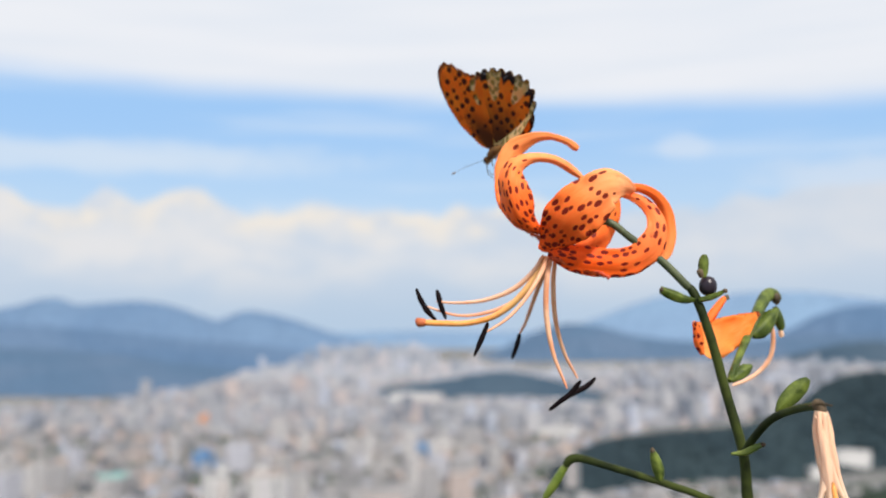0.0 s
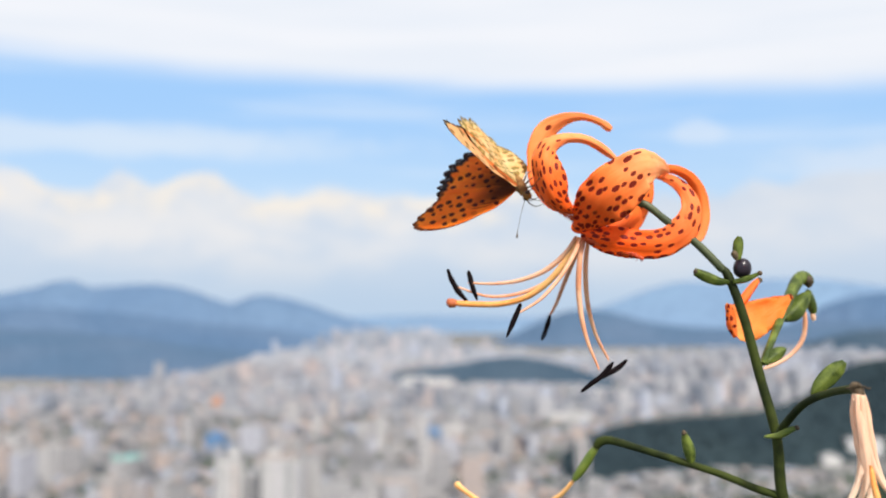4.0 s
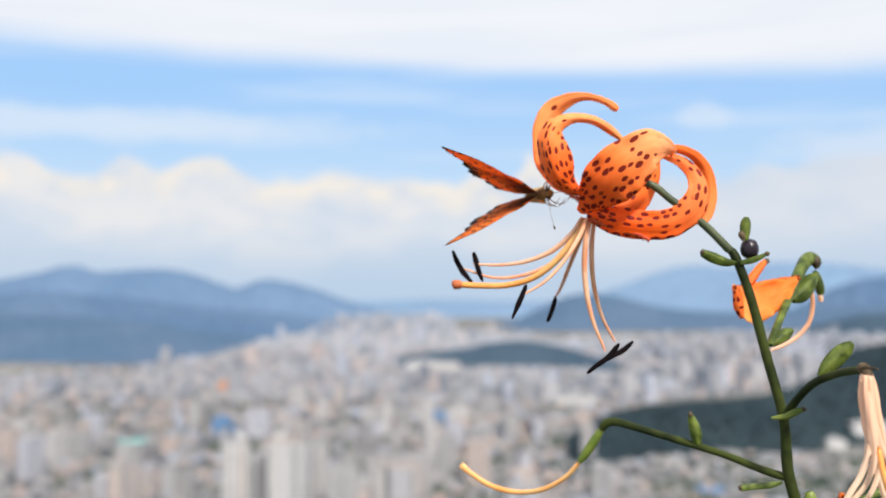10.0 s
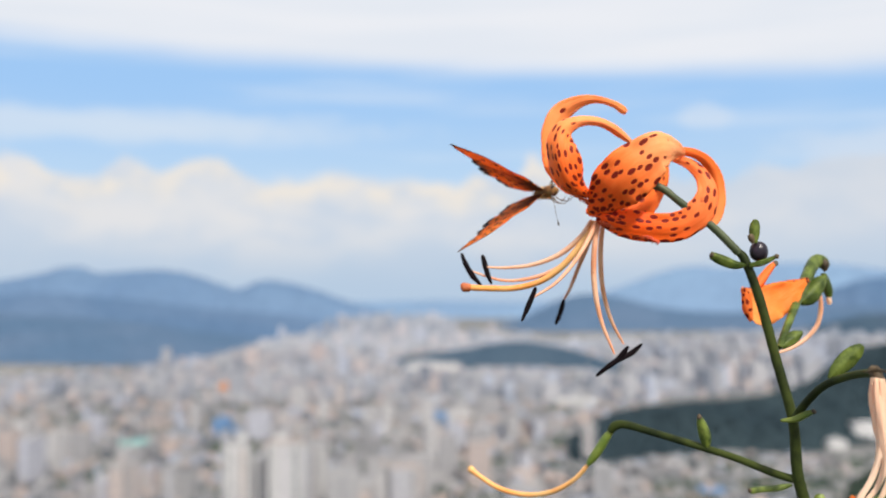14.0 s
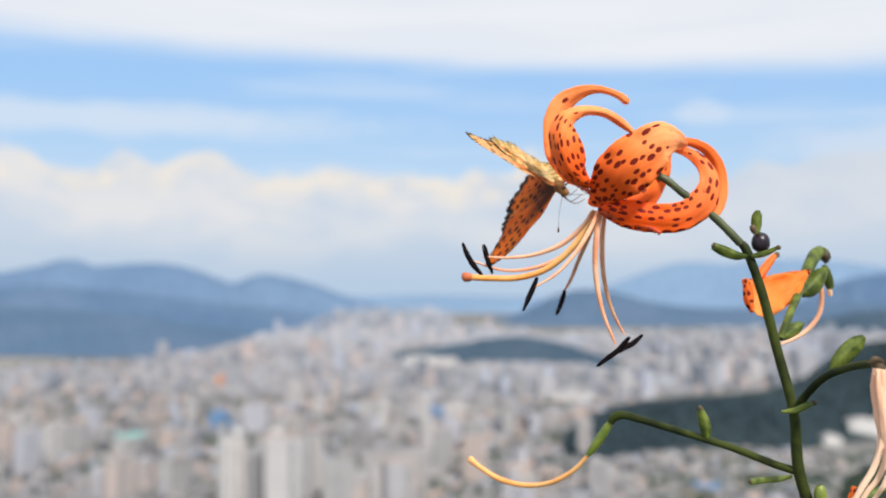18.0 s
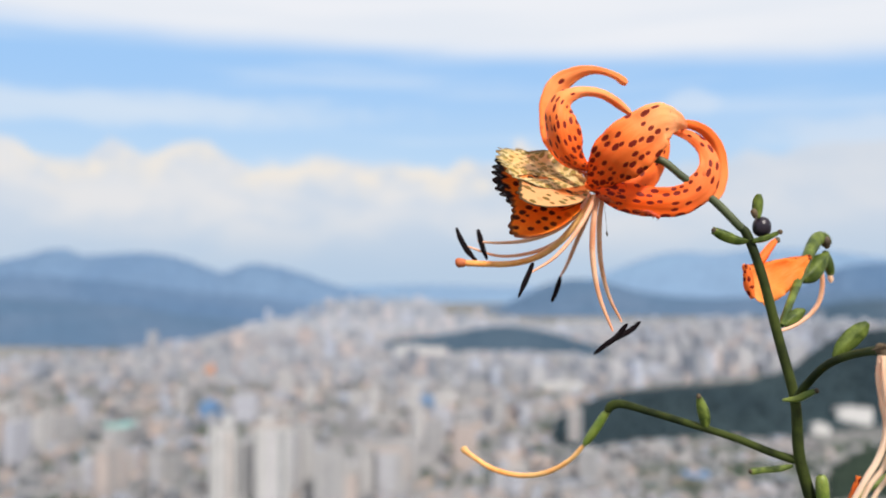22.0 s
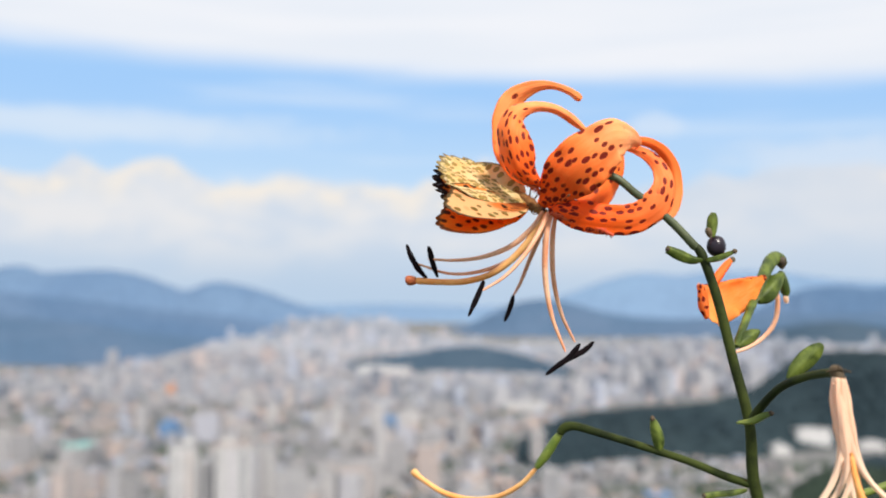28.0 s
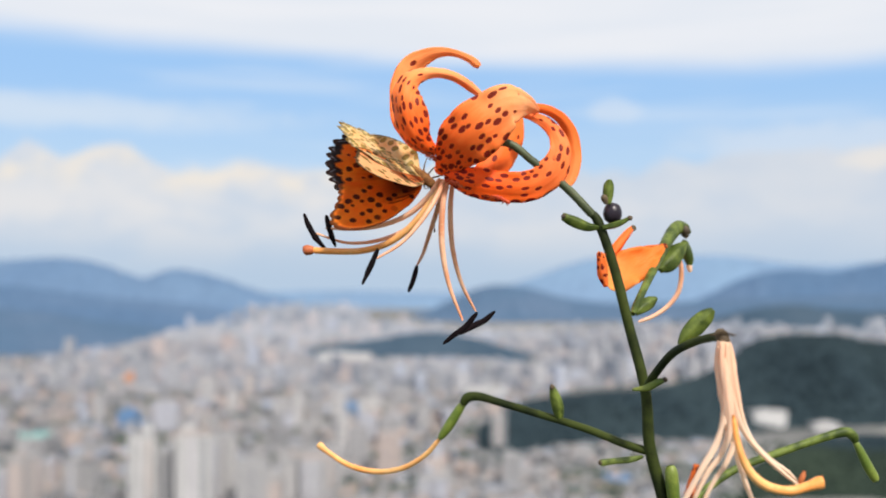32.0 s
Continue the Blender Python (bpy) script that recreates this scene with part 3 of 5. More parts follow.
def stalk(name, rows, mat, parent=lily, label="", **kw):
    return piece(name, tube_mesh(name, rows, mat, **kw), parent, label)


def blade(name, rows, front, back, parent=lily, label="", **kw):
    return piece(name, ribbon_mesh(name, rows, front, back, **kw), parent, label)


stem = stalk("stem", [(1046, 376, 388.5, 7.5), (1060, 396, 388, 9.5), (1086, 470, 388, 10),
                      (1114, 580, 388, 10.5), (1142, 690, 387, 11), (1150, 790, 388, 12), (1174, 882, 388, 13), (1200, 990, 389, 14)],
             M_STEM, label="mottled dark green stem", count=60, sides=14, rough=0.06)
stalk("pedicel", [(815, 285, 394, 8), (890, 252, 387, 8), (945, 287, 387, 8), (1002, 332, 388, 8.5), (1052, 384, 388.3, 9)],
      M_PEDICEL, label="olive green flower stalk", count=34, sides=14, rough=0.05)
low = at(1200, 990, 389)


def lower_stem():
    verts, faces, n, s = [], [], 14, 12
    for k in range(n):
        f = k / (n - 1)
        c = low.lerp(Vector((foot.x + 0.02, foot.y + 0.01, -0.02)), f)
        for j in range(s):
            a = 2 * math.pi * j / s
            verts.append(c + Vector((math.cos(a), math.sin(a), 0)) * (0.0031 + 0.0012 * f))
    for k in range(n - 1):
        for j in range(s):
            faces.append((k * s + j, k * s + (j + 1) % s, (k + 1) * s + (j + 1) % s, (k + 1) * s + j))
    piece("lower_stem", mesh_of("lower_stem", verts, faces, [M_STEM]), lily)


lower_stem()

# the open flower: five recurved tepals in view
flower = stalk("receptacle", [(770, 300, 394, 9), (790, 298, 393, 15), (815, 286, 393, 13), (832, 276, 393, 9)], M_PETAL_BACK, label="orange flower base", count=12, sides=12)
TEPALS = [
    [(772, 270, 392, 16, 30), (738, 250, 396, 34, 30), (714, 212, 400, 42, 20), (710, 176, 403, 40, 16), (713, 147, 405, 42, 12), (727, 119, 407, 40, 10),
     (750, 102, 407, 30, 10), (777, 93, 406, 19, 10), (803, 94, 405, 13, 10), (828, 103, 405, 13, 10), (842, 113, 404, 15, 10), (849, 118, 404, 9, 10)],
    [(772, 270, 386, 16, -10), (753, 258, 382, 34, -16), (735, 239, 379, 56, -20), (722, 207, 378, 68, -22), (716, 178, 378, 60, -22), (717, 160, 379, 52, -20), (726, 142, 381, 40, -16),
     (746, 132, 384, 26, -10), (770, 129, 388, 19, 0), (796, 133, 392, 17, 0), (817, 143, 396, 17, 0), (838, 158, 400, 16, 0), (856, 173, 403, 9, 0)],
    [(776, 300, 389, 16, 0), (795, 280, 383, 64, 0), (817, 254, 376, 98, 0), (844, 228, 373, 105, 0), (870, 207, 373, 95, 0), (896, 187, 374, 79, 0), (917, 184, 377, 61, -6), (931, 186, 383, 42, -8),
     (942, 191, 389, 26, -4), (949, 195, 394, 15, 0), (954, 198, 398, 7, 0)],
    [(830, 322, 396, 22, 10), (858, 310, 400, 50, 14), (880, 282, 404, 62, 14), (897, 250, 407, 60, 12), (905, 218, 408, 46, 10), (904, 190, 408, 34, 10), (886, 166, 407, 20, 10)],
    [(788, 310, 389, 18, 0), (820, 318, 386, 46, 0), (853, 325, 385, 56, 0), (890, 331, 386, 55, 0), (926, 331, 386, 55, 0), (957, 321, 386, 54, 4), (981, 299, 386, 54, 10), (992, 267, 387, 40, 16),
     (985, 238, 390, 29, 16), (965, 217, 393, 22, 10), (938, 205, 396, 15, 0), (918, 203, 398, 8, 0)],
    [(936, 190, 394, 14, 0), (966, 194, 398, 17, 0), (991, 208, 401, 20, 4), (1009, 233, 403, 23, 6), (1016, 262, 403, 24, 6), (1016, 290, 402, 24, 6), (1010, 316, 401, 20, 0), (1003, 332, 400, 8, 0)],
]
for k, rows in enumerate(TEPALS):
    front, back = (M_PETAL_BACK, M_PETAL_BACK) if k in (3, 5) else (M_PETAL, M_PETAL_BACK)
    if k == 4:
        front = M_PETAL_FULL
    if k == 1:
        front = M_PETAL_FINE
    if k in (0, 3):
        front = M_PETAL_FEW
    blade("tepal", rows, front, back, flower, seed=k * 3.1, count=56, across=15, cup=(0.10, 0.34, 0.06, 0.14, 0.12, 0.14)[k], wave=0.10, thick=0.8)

FILAMENTS = [
    ([(778, 316, 390, 4), (760, 346, 393, 5.5), (722, 380, 397, 5.5), (672, 400, 400, 4.5), (622, 406, 402, 3.2), (576, 404, 404, 2.2)], [(577, 381, 404, 2.5), (580, 392, 404, 4.6), (586, 415, 404, 4.8), (594, 437, 404, 3)]),
    ([(782, 318, 392, 4), (764, 360, 396, 5), (728, 400, 399, 5), (676, 424, 402, 4), (615, 430, 404, 3), (556, 412, 405, 2)], [(538, 378, 405, 3), (545, 397, 405, 5), (558, 420, 405, 5), (576, 441, 405, 3)]),
    ([(786, 318, 388, 4), (772, 350, 386, 5), (745, 392, 383, 4.5), (708, 432, 380, 3.5), (664, 459, 377, 2.2)], [(669, 440, 377, 3), (661, 460, 377, 4.6), (651, 482, 376, 4.8), (641, 504, 375, 2.5)]),
    ([(790, 318, 394, 4), (779, 356, 406, 5.5), (762, 408, 422, 4.5), (749, 448, 433, 3.5), (738, 470, 437, 2.2)], [(738, 469, 437, 2.5), (735, 483, 438, 4.2), (730, 500, 440, 4.4), (723, 517, 441, 2.5)]),
    ([(794, 318, 390, 4), (784, 360, 389, 6), (782, 430, 390, 6), (794, 502, 391, 4.5), (819, 568, 391, 2.2)], [(784, 609, 391, 2.5), (804, 593, 391, 5), (824, 578, 391, 5.5), (845, 553, 391, 3.5)]),
    ([(802, 318, 393, 4), (797, 370, 398, 5.5), (801, 440, 404, 5), (817, 502, 410, 4), (842, 552, 414, 2.2)], [(814, 592, 413, 2.5), (838, 577, 414, 5), (858, 567, 415, 5.5), (876, 551, 416, 3)]),
]
for line, pollen in FILAMENTS:
    s = stalk("filament", line, M_FILAMENT, flower, count=36, sides=10)
    stalk("anther", [(u, v, d, w * 1.15) for u, v, d, w in pollen], M_ANTHER, lily, "black pollen-covered anther", count=16, sides=10, rough=0.25)
stalk("style", [(784, 318, 391, 5), (766, 352, 393, 7), (730, 398, 396, 7), (688, 430, 399, 6.5), (640, 444, 402, 6.5), (590, 445, 404, 6.5), (552, 443, 405, 7)], M_STYLE, flower, count=40, sides=12)
stalk("stigma", [(556, 444, 405, 7), (548, 443, 405, 10), (541, 443, 405, 10.5), (536, 444, 405, 6)], M_STIGMA, lily, "brown three-lobed stigma", count=12, sides=14, rough=0.15)

# bulbil and bracts at the upper node
stalk("bulbil", [(1084, 359, 388, 5), (1084, 363, 388, 13), (1084, 371, 388, 18), (1084, 380, 388, 19), (1084, 389, 388, 16), (1084, 396, 388, 7)], M_BULBIL, label="glossy black bulbil", count=20, sides=20)
stalk("bud_scale", [(1067, 345, 385, 5), (1070, 352, 385, 7), (1073, 362, 385, 4)], M_DARK_TIP, count=8)
blade("bract", [(1075, 362, 386, 12, 0), (1076, 345, 386, 19, 0), (1078, 328, 386, 18, 10), (1079, 318, 386, 8, 10)], M_GREEN, M_GREEN, count=16, cup=0.3, thick=0.9)
blade("bract", [(1060, 402, 387, 8, 30), (1040, 400, 386, 18, 25), (1015, 390, 385, 21, 25), (996, 382, 384, 14, 25)], M_GREEN, M_GREEN, count=18, cup=0.35, thick=0.9)
blade("bract", [(1066, 404, 386, 9, 30), (1088, 400, 385, 14, 40), (1106, 392, 384, 10, 40), (1117, 385, 383, 5, 40)], M_GREEN, M_GREEN, count=14, cup=0.3, thick=0.9)

# the half-withered flower behind the stem
stalk("flower_stalk", [(1120, 556, 390, 9), (1138, 515, 402, 8), (1160, 470, 418, 9.5), (1181, 427, 434, 12.5), (1197, 404, 444, 14), (1210, 406, 447, 13), (1216, 418, 447, 9)], M_GREEN, count=26)
stalk("scar", [(1204, 400, 444, 4), (1212, 409, 445, 10), (1214, 422, 445, 6)], M_DARK_TIP, count=8, rough=0.3)
blade("bract", [(1214, 430, 440, 8, 0), (1200, 444, 436, 30, 0), (1182, 464, 432, 36, 0), (1166, 478, 430, 12, 0)], M_GREEN, M_GREEN, count=20, cup=0.25, thick=2.0)
stalk("seed_pod", [(1210, 425, 446, 6), (1214, 440, 446, 10), (1219, 458, 446, 10), (1221, 470, 446, 6)], M_GREEN, count=14)
stalk("withered_tip", [(1219, 468, 446, 6), (1222, 482, 446, 5)], M_FADED, count=6)
stalk("style", [(1202, 450, 444, 4), (1206, 485, 446, 5), (1200, 518, 447, 5), (1181, 543, 447, 4.5), (1156, 560, 446, 4), (1130, 570, 445, 3)], M_FILAMENT, count=26)
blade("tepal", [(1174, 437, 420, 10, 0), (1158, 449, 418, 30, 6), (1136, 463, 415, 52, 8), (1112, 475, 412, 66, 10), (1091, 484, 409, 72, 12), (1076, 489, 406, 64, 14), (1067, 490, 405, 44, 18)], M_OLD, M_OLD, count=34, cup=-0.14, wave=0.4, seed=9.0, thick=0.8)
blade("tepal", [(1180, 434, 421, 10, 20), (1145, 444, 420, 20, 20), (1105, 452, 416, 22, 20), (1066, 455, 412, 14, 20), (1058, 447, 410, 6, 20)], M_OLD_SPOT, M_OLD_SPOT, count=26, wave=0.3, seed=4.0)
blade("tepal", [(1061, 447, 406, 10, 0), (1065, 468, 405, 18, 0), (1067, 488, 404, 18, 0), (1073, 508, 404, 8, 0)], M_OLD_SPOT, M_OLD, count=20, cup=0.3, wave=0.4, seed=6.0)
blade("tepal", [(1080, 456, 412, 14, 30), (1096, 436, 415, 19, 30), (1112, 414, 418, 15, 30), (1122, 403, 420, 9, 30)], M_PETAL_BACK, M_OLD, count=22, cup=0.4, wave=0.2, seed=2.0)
stalk("withered_tip", [(1119, 407, 419, 5), (1122, 403, 420, 6), (1125, 401, 420, 3)], M_DARK_TIP, count=6)
blade("bract", [(1124, 556, 391, 8, 0), (1138, 543, 393, 22, 0), (1152, 534, 395, 22, 0), (1162, 528, 396, 8, 0)], M_GREEN, M_GREEN, count=14, cup=0.3, thick=0.9)

# the branch with the faded, hanging flower
stalk("branch", [(1140, 694, 387, 8), (1158, 664, 380, 8.5), (1190, 626, 368, 8.5), (1228, 606, 354, 8.5), (1262, 597, 341, 9), (1280, 597, 335, 12)], M_STEM, count=30, sides=12)
blade("leaf", [(1202, 610, 363, 8, 0), (1216, 594, 362, 26, 5), (1236, 574, 362, 33, 5), (1252, 558, 362, 26, 0), (1262, 548, 362, 10, 0)], M_GREEN, M_GREEN, count=22, cup=0.16, thick=0.9)
blade("bract", [(1120, 690, 386, 5, 20), (1145, 688, 382, 14, 30), (1165, 678, 379, 14, 30), (1178, 672, 377, 6, 30)], M_PALE_GREEN, M_GREEN, count=16, cup=0.3, thick=0.8)
stalk("scar", [(1268, 588, 337, 8), (1277, 594, 335, 16), (1282, 604, 334, 16), (1284, 614, 334, 9)], M_DARK_TIP, count=12, rough=0.5)
for k in range(11):
    u = 1262 + k * 3.6
    stalk("bristle", [(u, 594, 333, 2), (u + (k - 5) * 0.5, 586 + abs(k - 5) * 1.5, 332, 1.6), (u + (k - 5) * 0.9, 580 + (k * 7 % 5) + abs(k - 5) * 2.4, 332, 1)], M_DARK_TIP, count=6, sides=6)
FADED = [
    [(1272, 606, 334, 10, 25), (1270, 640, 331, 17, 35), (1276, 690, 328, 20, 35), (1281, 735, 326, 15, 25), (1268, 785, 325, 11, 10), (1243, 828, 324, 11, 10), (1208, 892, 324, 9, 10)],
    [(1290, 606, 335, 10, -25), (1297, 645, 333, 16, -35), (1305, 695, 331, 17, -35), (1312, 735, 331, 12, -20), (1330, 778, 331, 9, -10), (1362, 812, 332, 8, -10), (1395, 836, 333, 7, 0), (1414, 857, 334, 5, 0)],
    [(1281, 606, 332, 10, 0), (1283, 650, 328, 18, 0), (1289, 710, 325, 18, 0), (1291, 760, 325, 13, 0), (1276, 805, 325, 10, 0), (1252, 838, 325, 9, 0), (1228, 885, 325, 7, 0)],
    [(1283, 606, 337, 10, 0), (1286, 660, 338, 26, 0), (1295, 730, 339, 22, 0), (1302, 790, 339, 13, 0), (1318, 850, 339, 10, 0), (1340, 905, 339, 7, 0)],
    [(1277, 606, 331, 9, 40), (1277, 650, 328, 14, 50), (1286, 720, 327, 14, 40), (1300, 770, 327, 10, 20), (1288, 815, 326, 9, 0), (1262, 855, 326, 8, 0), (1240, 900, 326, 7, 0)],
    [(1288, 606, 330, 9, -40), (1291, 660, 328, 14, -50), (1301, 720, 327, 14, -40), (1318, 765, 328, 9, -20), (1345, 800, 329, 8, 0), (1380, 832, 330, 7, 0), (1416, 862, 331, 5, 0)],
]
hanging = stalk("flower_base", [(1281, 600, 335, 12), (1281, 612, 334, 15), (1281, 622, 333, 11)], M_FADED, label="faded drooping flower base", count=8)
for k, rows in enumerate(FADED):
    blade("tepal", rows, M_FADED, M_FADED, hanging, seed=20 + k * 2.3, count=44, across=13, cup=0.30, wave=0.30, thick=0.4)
stalk("style", [(1298, 735, 322, 5), (1306, 785, 319, 7), (1322, 828, 319, 8.5), (1352, 858, 319, 9.5), (1395, 869, 320, 9.5), (1430, 861, 320, 10), (1450, 855, 320, 13), (1457, 854, 320, 12)], M_STYLE, hanging, count=34, sides=12)
stalk("anther", [(1414, 858, 331, 4), (1420, 846, 331, 6), (1424, 834, 331, 3)], M_STIGMA, lily, count=8)
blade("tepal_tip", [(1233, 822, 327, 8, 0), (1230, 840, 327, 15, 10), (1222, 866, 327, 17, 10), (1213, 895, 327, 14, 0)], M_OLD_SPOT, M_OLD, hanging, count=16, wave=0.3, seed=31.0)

# the lower branch with an ovary and a long bare style
stalk("branch", [(1150, 800, 388, 9), (1105, 786, 394, 8.5), (1040, 760, 402, 8), (960, 735, 411, 8), (890, 714, 419, 8), (848, 702, 424, 9), (828, 704, 426, 10), (818, 716, 427, 8)], M_STEM, count=44, sides=12)
blade("leaf", [(990, 742, 407, 14, 0), (988, 722, 406, 22, 5), (982, 700, 406, 18, 10), (977, 684, 406, 8, 10)], M_GREEN, M_GREEN, count=18, cup=0.3, thick=0.9)
stalk("ovary", [(822, 712, 427, 6), (812, 726, 428, 9), (797, 750, 429, 10), (783, 770, 430, 8), (777, 778, 430, 4)], M_PALE_GREEN, label="green ovary left after flowering", count=20)
stalk("style", [(779, 776, 430, 4.5), (752, 806, 434, 5), (712, 829, 440, 5.5), (665, 835, 446, 5.5), (618, 824, 452, 5.5), (580, 800, 457, 5.5), (567, 789, 458, 7.5), (563, 785, 458, 5)], M_STYLE, count=36, sides=12)
blade("bract", [(1138, 808, 388, 6, 30), (1115, 812, 387, 14, 40), (1085, 815, 386, 13, 40), (1066, 818, 385, 14, 30), (1060, 820, 385, 8, 30)], M_GREEN, M_PALE_GREEN, count=18, cup=0.3, thick=0.8)

# the branch on the far side
stalk("branch", [(1188, 940, 389, 9), (1215, 900, 392, 8.5), (1250, 866, 396, 8.5), (1305, 829, 402, 8), (1380, 801, 408, 8), (1450, 777, 412, 8.5), (1494, 765, 414, 10), (1510, 772, 414, 10), (1514, 784, 414, 7)], M_GREEN, count=44, sides=12)
stalk("ovary", [(1512, 780, 414, 5), (1520, 794, 414, 8), (1534, 822, 414, 10), (1548, 846, 414, 9), (1552, 852, 414, 5)], M_PALE_GREEN, count=18)
stalk("bud", [(1186, 824, 384, 8), (1188, 836, 384, 13), (1190, 860, 384, 14), (1194, 900, 385, 12)], M_PALE_GREEN, label="pale green bud", count=16)

# withered tips of the bracts
for a, b in (((978, 690, 406), (976, 680, 406)), ((1001, 385, 384), (994, 381, 384)), ((1066, 818, 385), (1059, 821, 385)), ((1112, 388, 383), (1119, 384, 383)), ((1174, 674, 377), (1181, 670, 377))):
    stalk("withered_tip", [(*a, 4), ((a[0] + b[0]) / 2, (a[1] + b[1]) / 2, a[2], 5.5), (*b, 3)], M_DARK_TIP, count=8, rough=0.4)


def papillae():
    """Fleshy bristles round the throat of the flower."""
    rng = random.Random(11)
    verts, faces = [], []
    for k in range(260):
        if k % 2:
            f = rng.random()
            u, v, d = 790 + 112 * f, 320 + 38 * f + rng.uniform(-5, 1), 386
            tip = (u - rng.uniform(1, 6), v + rng.uniform(3, 8), d - 1)
        else:
            f = rng.random()
            u, v, d = 722 + 50 * f, 247 + 34 * f + rng.uniform(-3, 4), 380 + 6 * f
            tip = (u - rng.uniform(1, 6), v + rng.uniform(2, 6), d - 1)
        a, b = at(u, v, d), at(*tip)
        n = len(verts)
        for j in range(4):
            g = j * 1.5708
            verts.append(a + Vector((math.cos(g), 0, math.sin(g))) * 0.00038)
        verts.append(b)
        faces += [(n, n + 1, n + 4), (n + 1, n + 2, n + 4), (n + 2, n + 3, n + 4), (n + 3, n, n + 4)]
    tagged(piece("papillae", mesh_of("papillae", verts, faces, [M_PAPILLA]), flower), kind="stuff")


papillae()


# ---- the butterfly ----
def loft(name, rows, mat, sides=12, rough=0.0):
    """A closed round body along x: rows of (x, z, half width, half height) in millimetres."""
    verts, faces = [], []
    pts = glide(rows, len(rows) * 4)
    for k, (x, z, w, h) in enumerate(pts):
        for j in range(sides):
            a = 2 * math.pi * j / sides
            g = 1 + rough * noise.noise(Vector((x * 1.7, math.cos(a) * 3, math.sin(a) * 3)))
            verts.append((x * 0.001, math.cos(a) * max(w, 0.05) * g * 0.001, (z + math.sin(a) * max(h, 0.05) * g) * 0.001))
    n = len(pts)
    for k in range(n - 1):
        for j in range(sides):
            faces.append((k * sides + j, k * sides + (j + 1) % sides, (k + 1) * sides + (j + 1) % sides, (k + 1) * sides + j))
    faces.append(tuple(range(sides))[::-1])
    faces.append(tuple(range((n - 1) * sides, n * sides)))
    return mesh_of(name, verts, faces, [mat])


def wire(name, rows, mat, sides=6):
    """A thin limb through rows of (x, y, z, radius) in millimetres."""
    pts = glide(rows, len(rows) * 5)
    verts, faces = [], []
    n = len(pts)
    places = [Vector(p[:3]) * 0.001 for p in pts]
    for k, p in enumerate(pts):
        t = (places[min(k + 1, n - 1)] - places[max(k - 1, 0)]).normalized()
        s = t.cross(Vector((0.13, 0.21, 0.97))).normalized()
        w = s.cross(t)
        for j in range(sides):
            a = 2 * math.pi * j / sides
            verts.append(places[k] + (s * math.cos(a) + w * math.sin(a)) * max(p[3], 0.03) * 0.001)
    for k in range(n - 1):
        for j in range(sides):
            faces.append((k * sides + j, k * sides + (j + 1) % sides, (k + 1) * sides + (j + 1) % sides, (k + 1) * sides + j))
    faces.append(tuple(range(sides))[::-1])
    faces.append(tuple(range((n - 1) * sides, n * sides)))
    return mesh_of(name, verts, faces, [mat])


WING = 1.08
FORE_EDGE = ((52, 6), (60, 12), (68, 21), (75, 30.5), (81, 38), (86, 42.6), (90, 44.4), (94, 43.8), (98, 41.4), (102, 37.8), (107, 35.0), (113, 33.2), (119, 32.2), (125, 25))
HIND_EDGE = ((97, 18), (102, 27), (108, 31.5), (114, 33.6), (120, 34.6), (127, 35.2), (134, 35.8), (142, 36.2), (150, 36.6), (158, 36.8), (165, 35.2), (171, 32.2), (176, 28), (181, 24), (186, 20), (191, 16), (196, 11), (200, 5))


def wing_mesh(name, edge, side, top, under, teeth, lift, ripple):
    """Thin wing fanned out from its root: side is 1 for left and -1 for right."""
    na, nr = 110, 16
    angles = np.linspace(edge[0][0], edge[-1][0], na)
    ea, er = zip(*edge)
    up, dn, uvs = [], [], []
    for i, a in enumerate(angles):
        rim = float(np.interp(a, ea, er)) * WING
        f = (a - edge[0][0]) / (edge[-1][0] - edge[0][0])
        if teeth[0] < a < teeth[1]:
            rim *= 1 + teeth[3] * (abs(math.sin(math.pi * teeth[2] * (a - teeth[0]) / (teeth[1] - teeth[0]))) - 0.6)
        for k in range(nr + 1):
            q = k / nr
            r = rim * q
            x, y = math.cos(radians(a)) * r, math.sin(radians(a)) * r
            z = lift + 1.6 * q * (1 - q) * math.sin(f * math.pi) + 0.06 * q * math.cos(f * math.pi * 11) + 0.45 * q * noise.noise(Vector((x, y, 1)) * 0.12) + ripple * q * q * math.cos(f * math.pi * 9)
            if x < -3:
                # the inner margin folds down round the abdomen
                z -= 1.05 * max(0.0, 2.2 - y) * min(1.0, (-x - 3) / 7)
            h = 0.10 * (1.3 - q)
            up.append((x * 0.001, side * y * 0.001, (z + h) * 0.001))
            dn.append((x * 0.001, side * y * 0.001, (z - h) * 0.001))
            uvs.append((radians(a) / math.pi, q))
    m = len(up)
    faces, which = [], []
    for i in range(na - 1):
        for k in range(nr):
            a = i * (nr + 1) + k
            quad = (a, a + 1, a + nr + 2, a + nr + 1)
            faces.append(quad if side > 0 else quad[::-1])
            which.append(0)
            quad = tuple(m + x for x in quad)
            faces.append(quad[::-1] if side > 0 else quad)
            which.append(1)
    ring = [k for k in range(nr + 1)] + [i * (nr + 1) + nr for i in range(1, na)] + [(na - 1) * (nr + 1) + k for k in range(nr - 1, -1, -1)]
    for a, b in zip(ring, ring[1:]):
        faces.append((a, b, m + b, m + a))
        which.append(1)
    return mesh_of(name, up + dn, faces, [top, under], which, uvs + uvs)


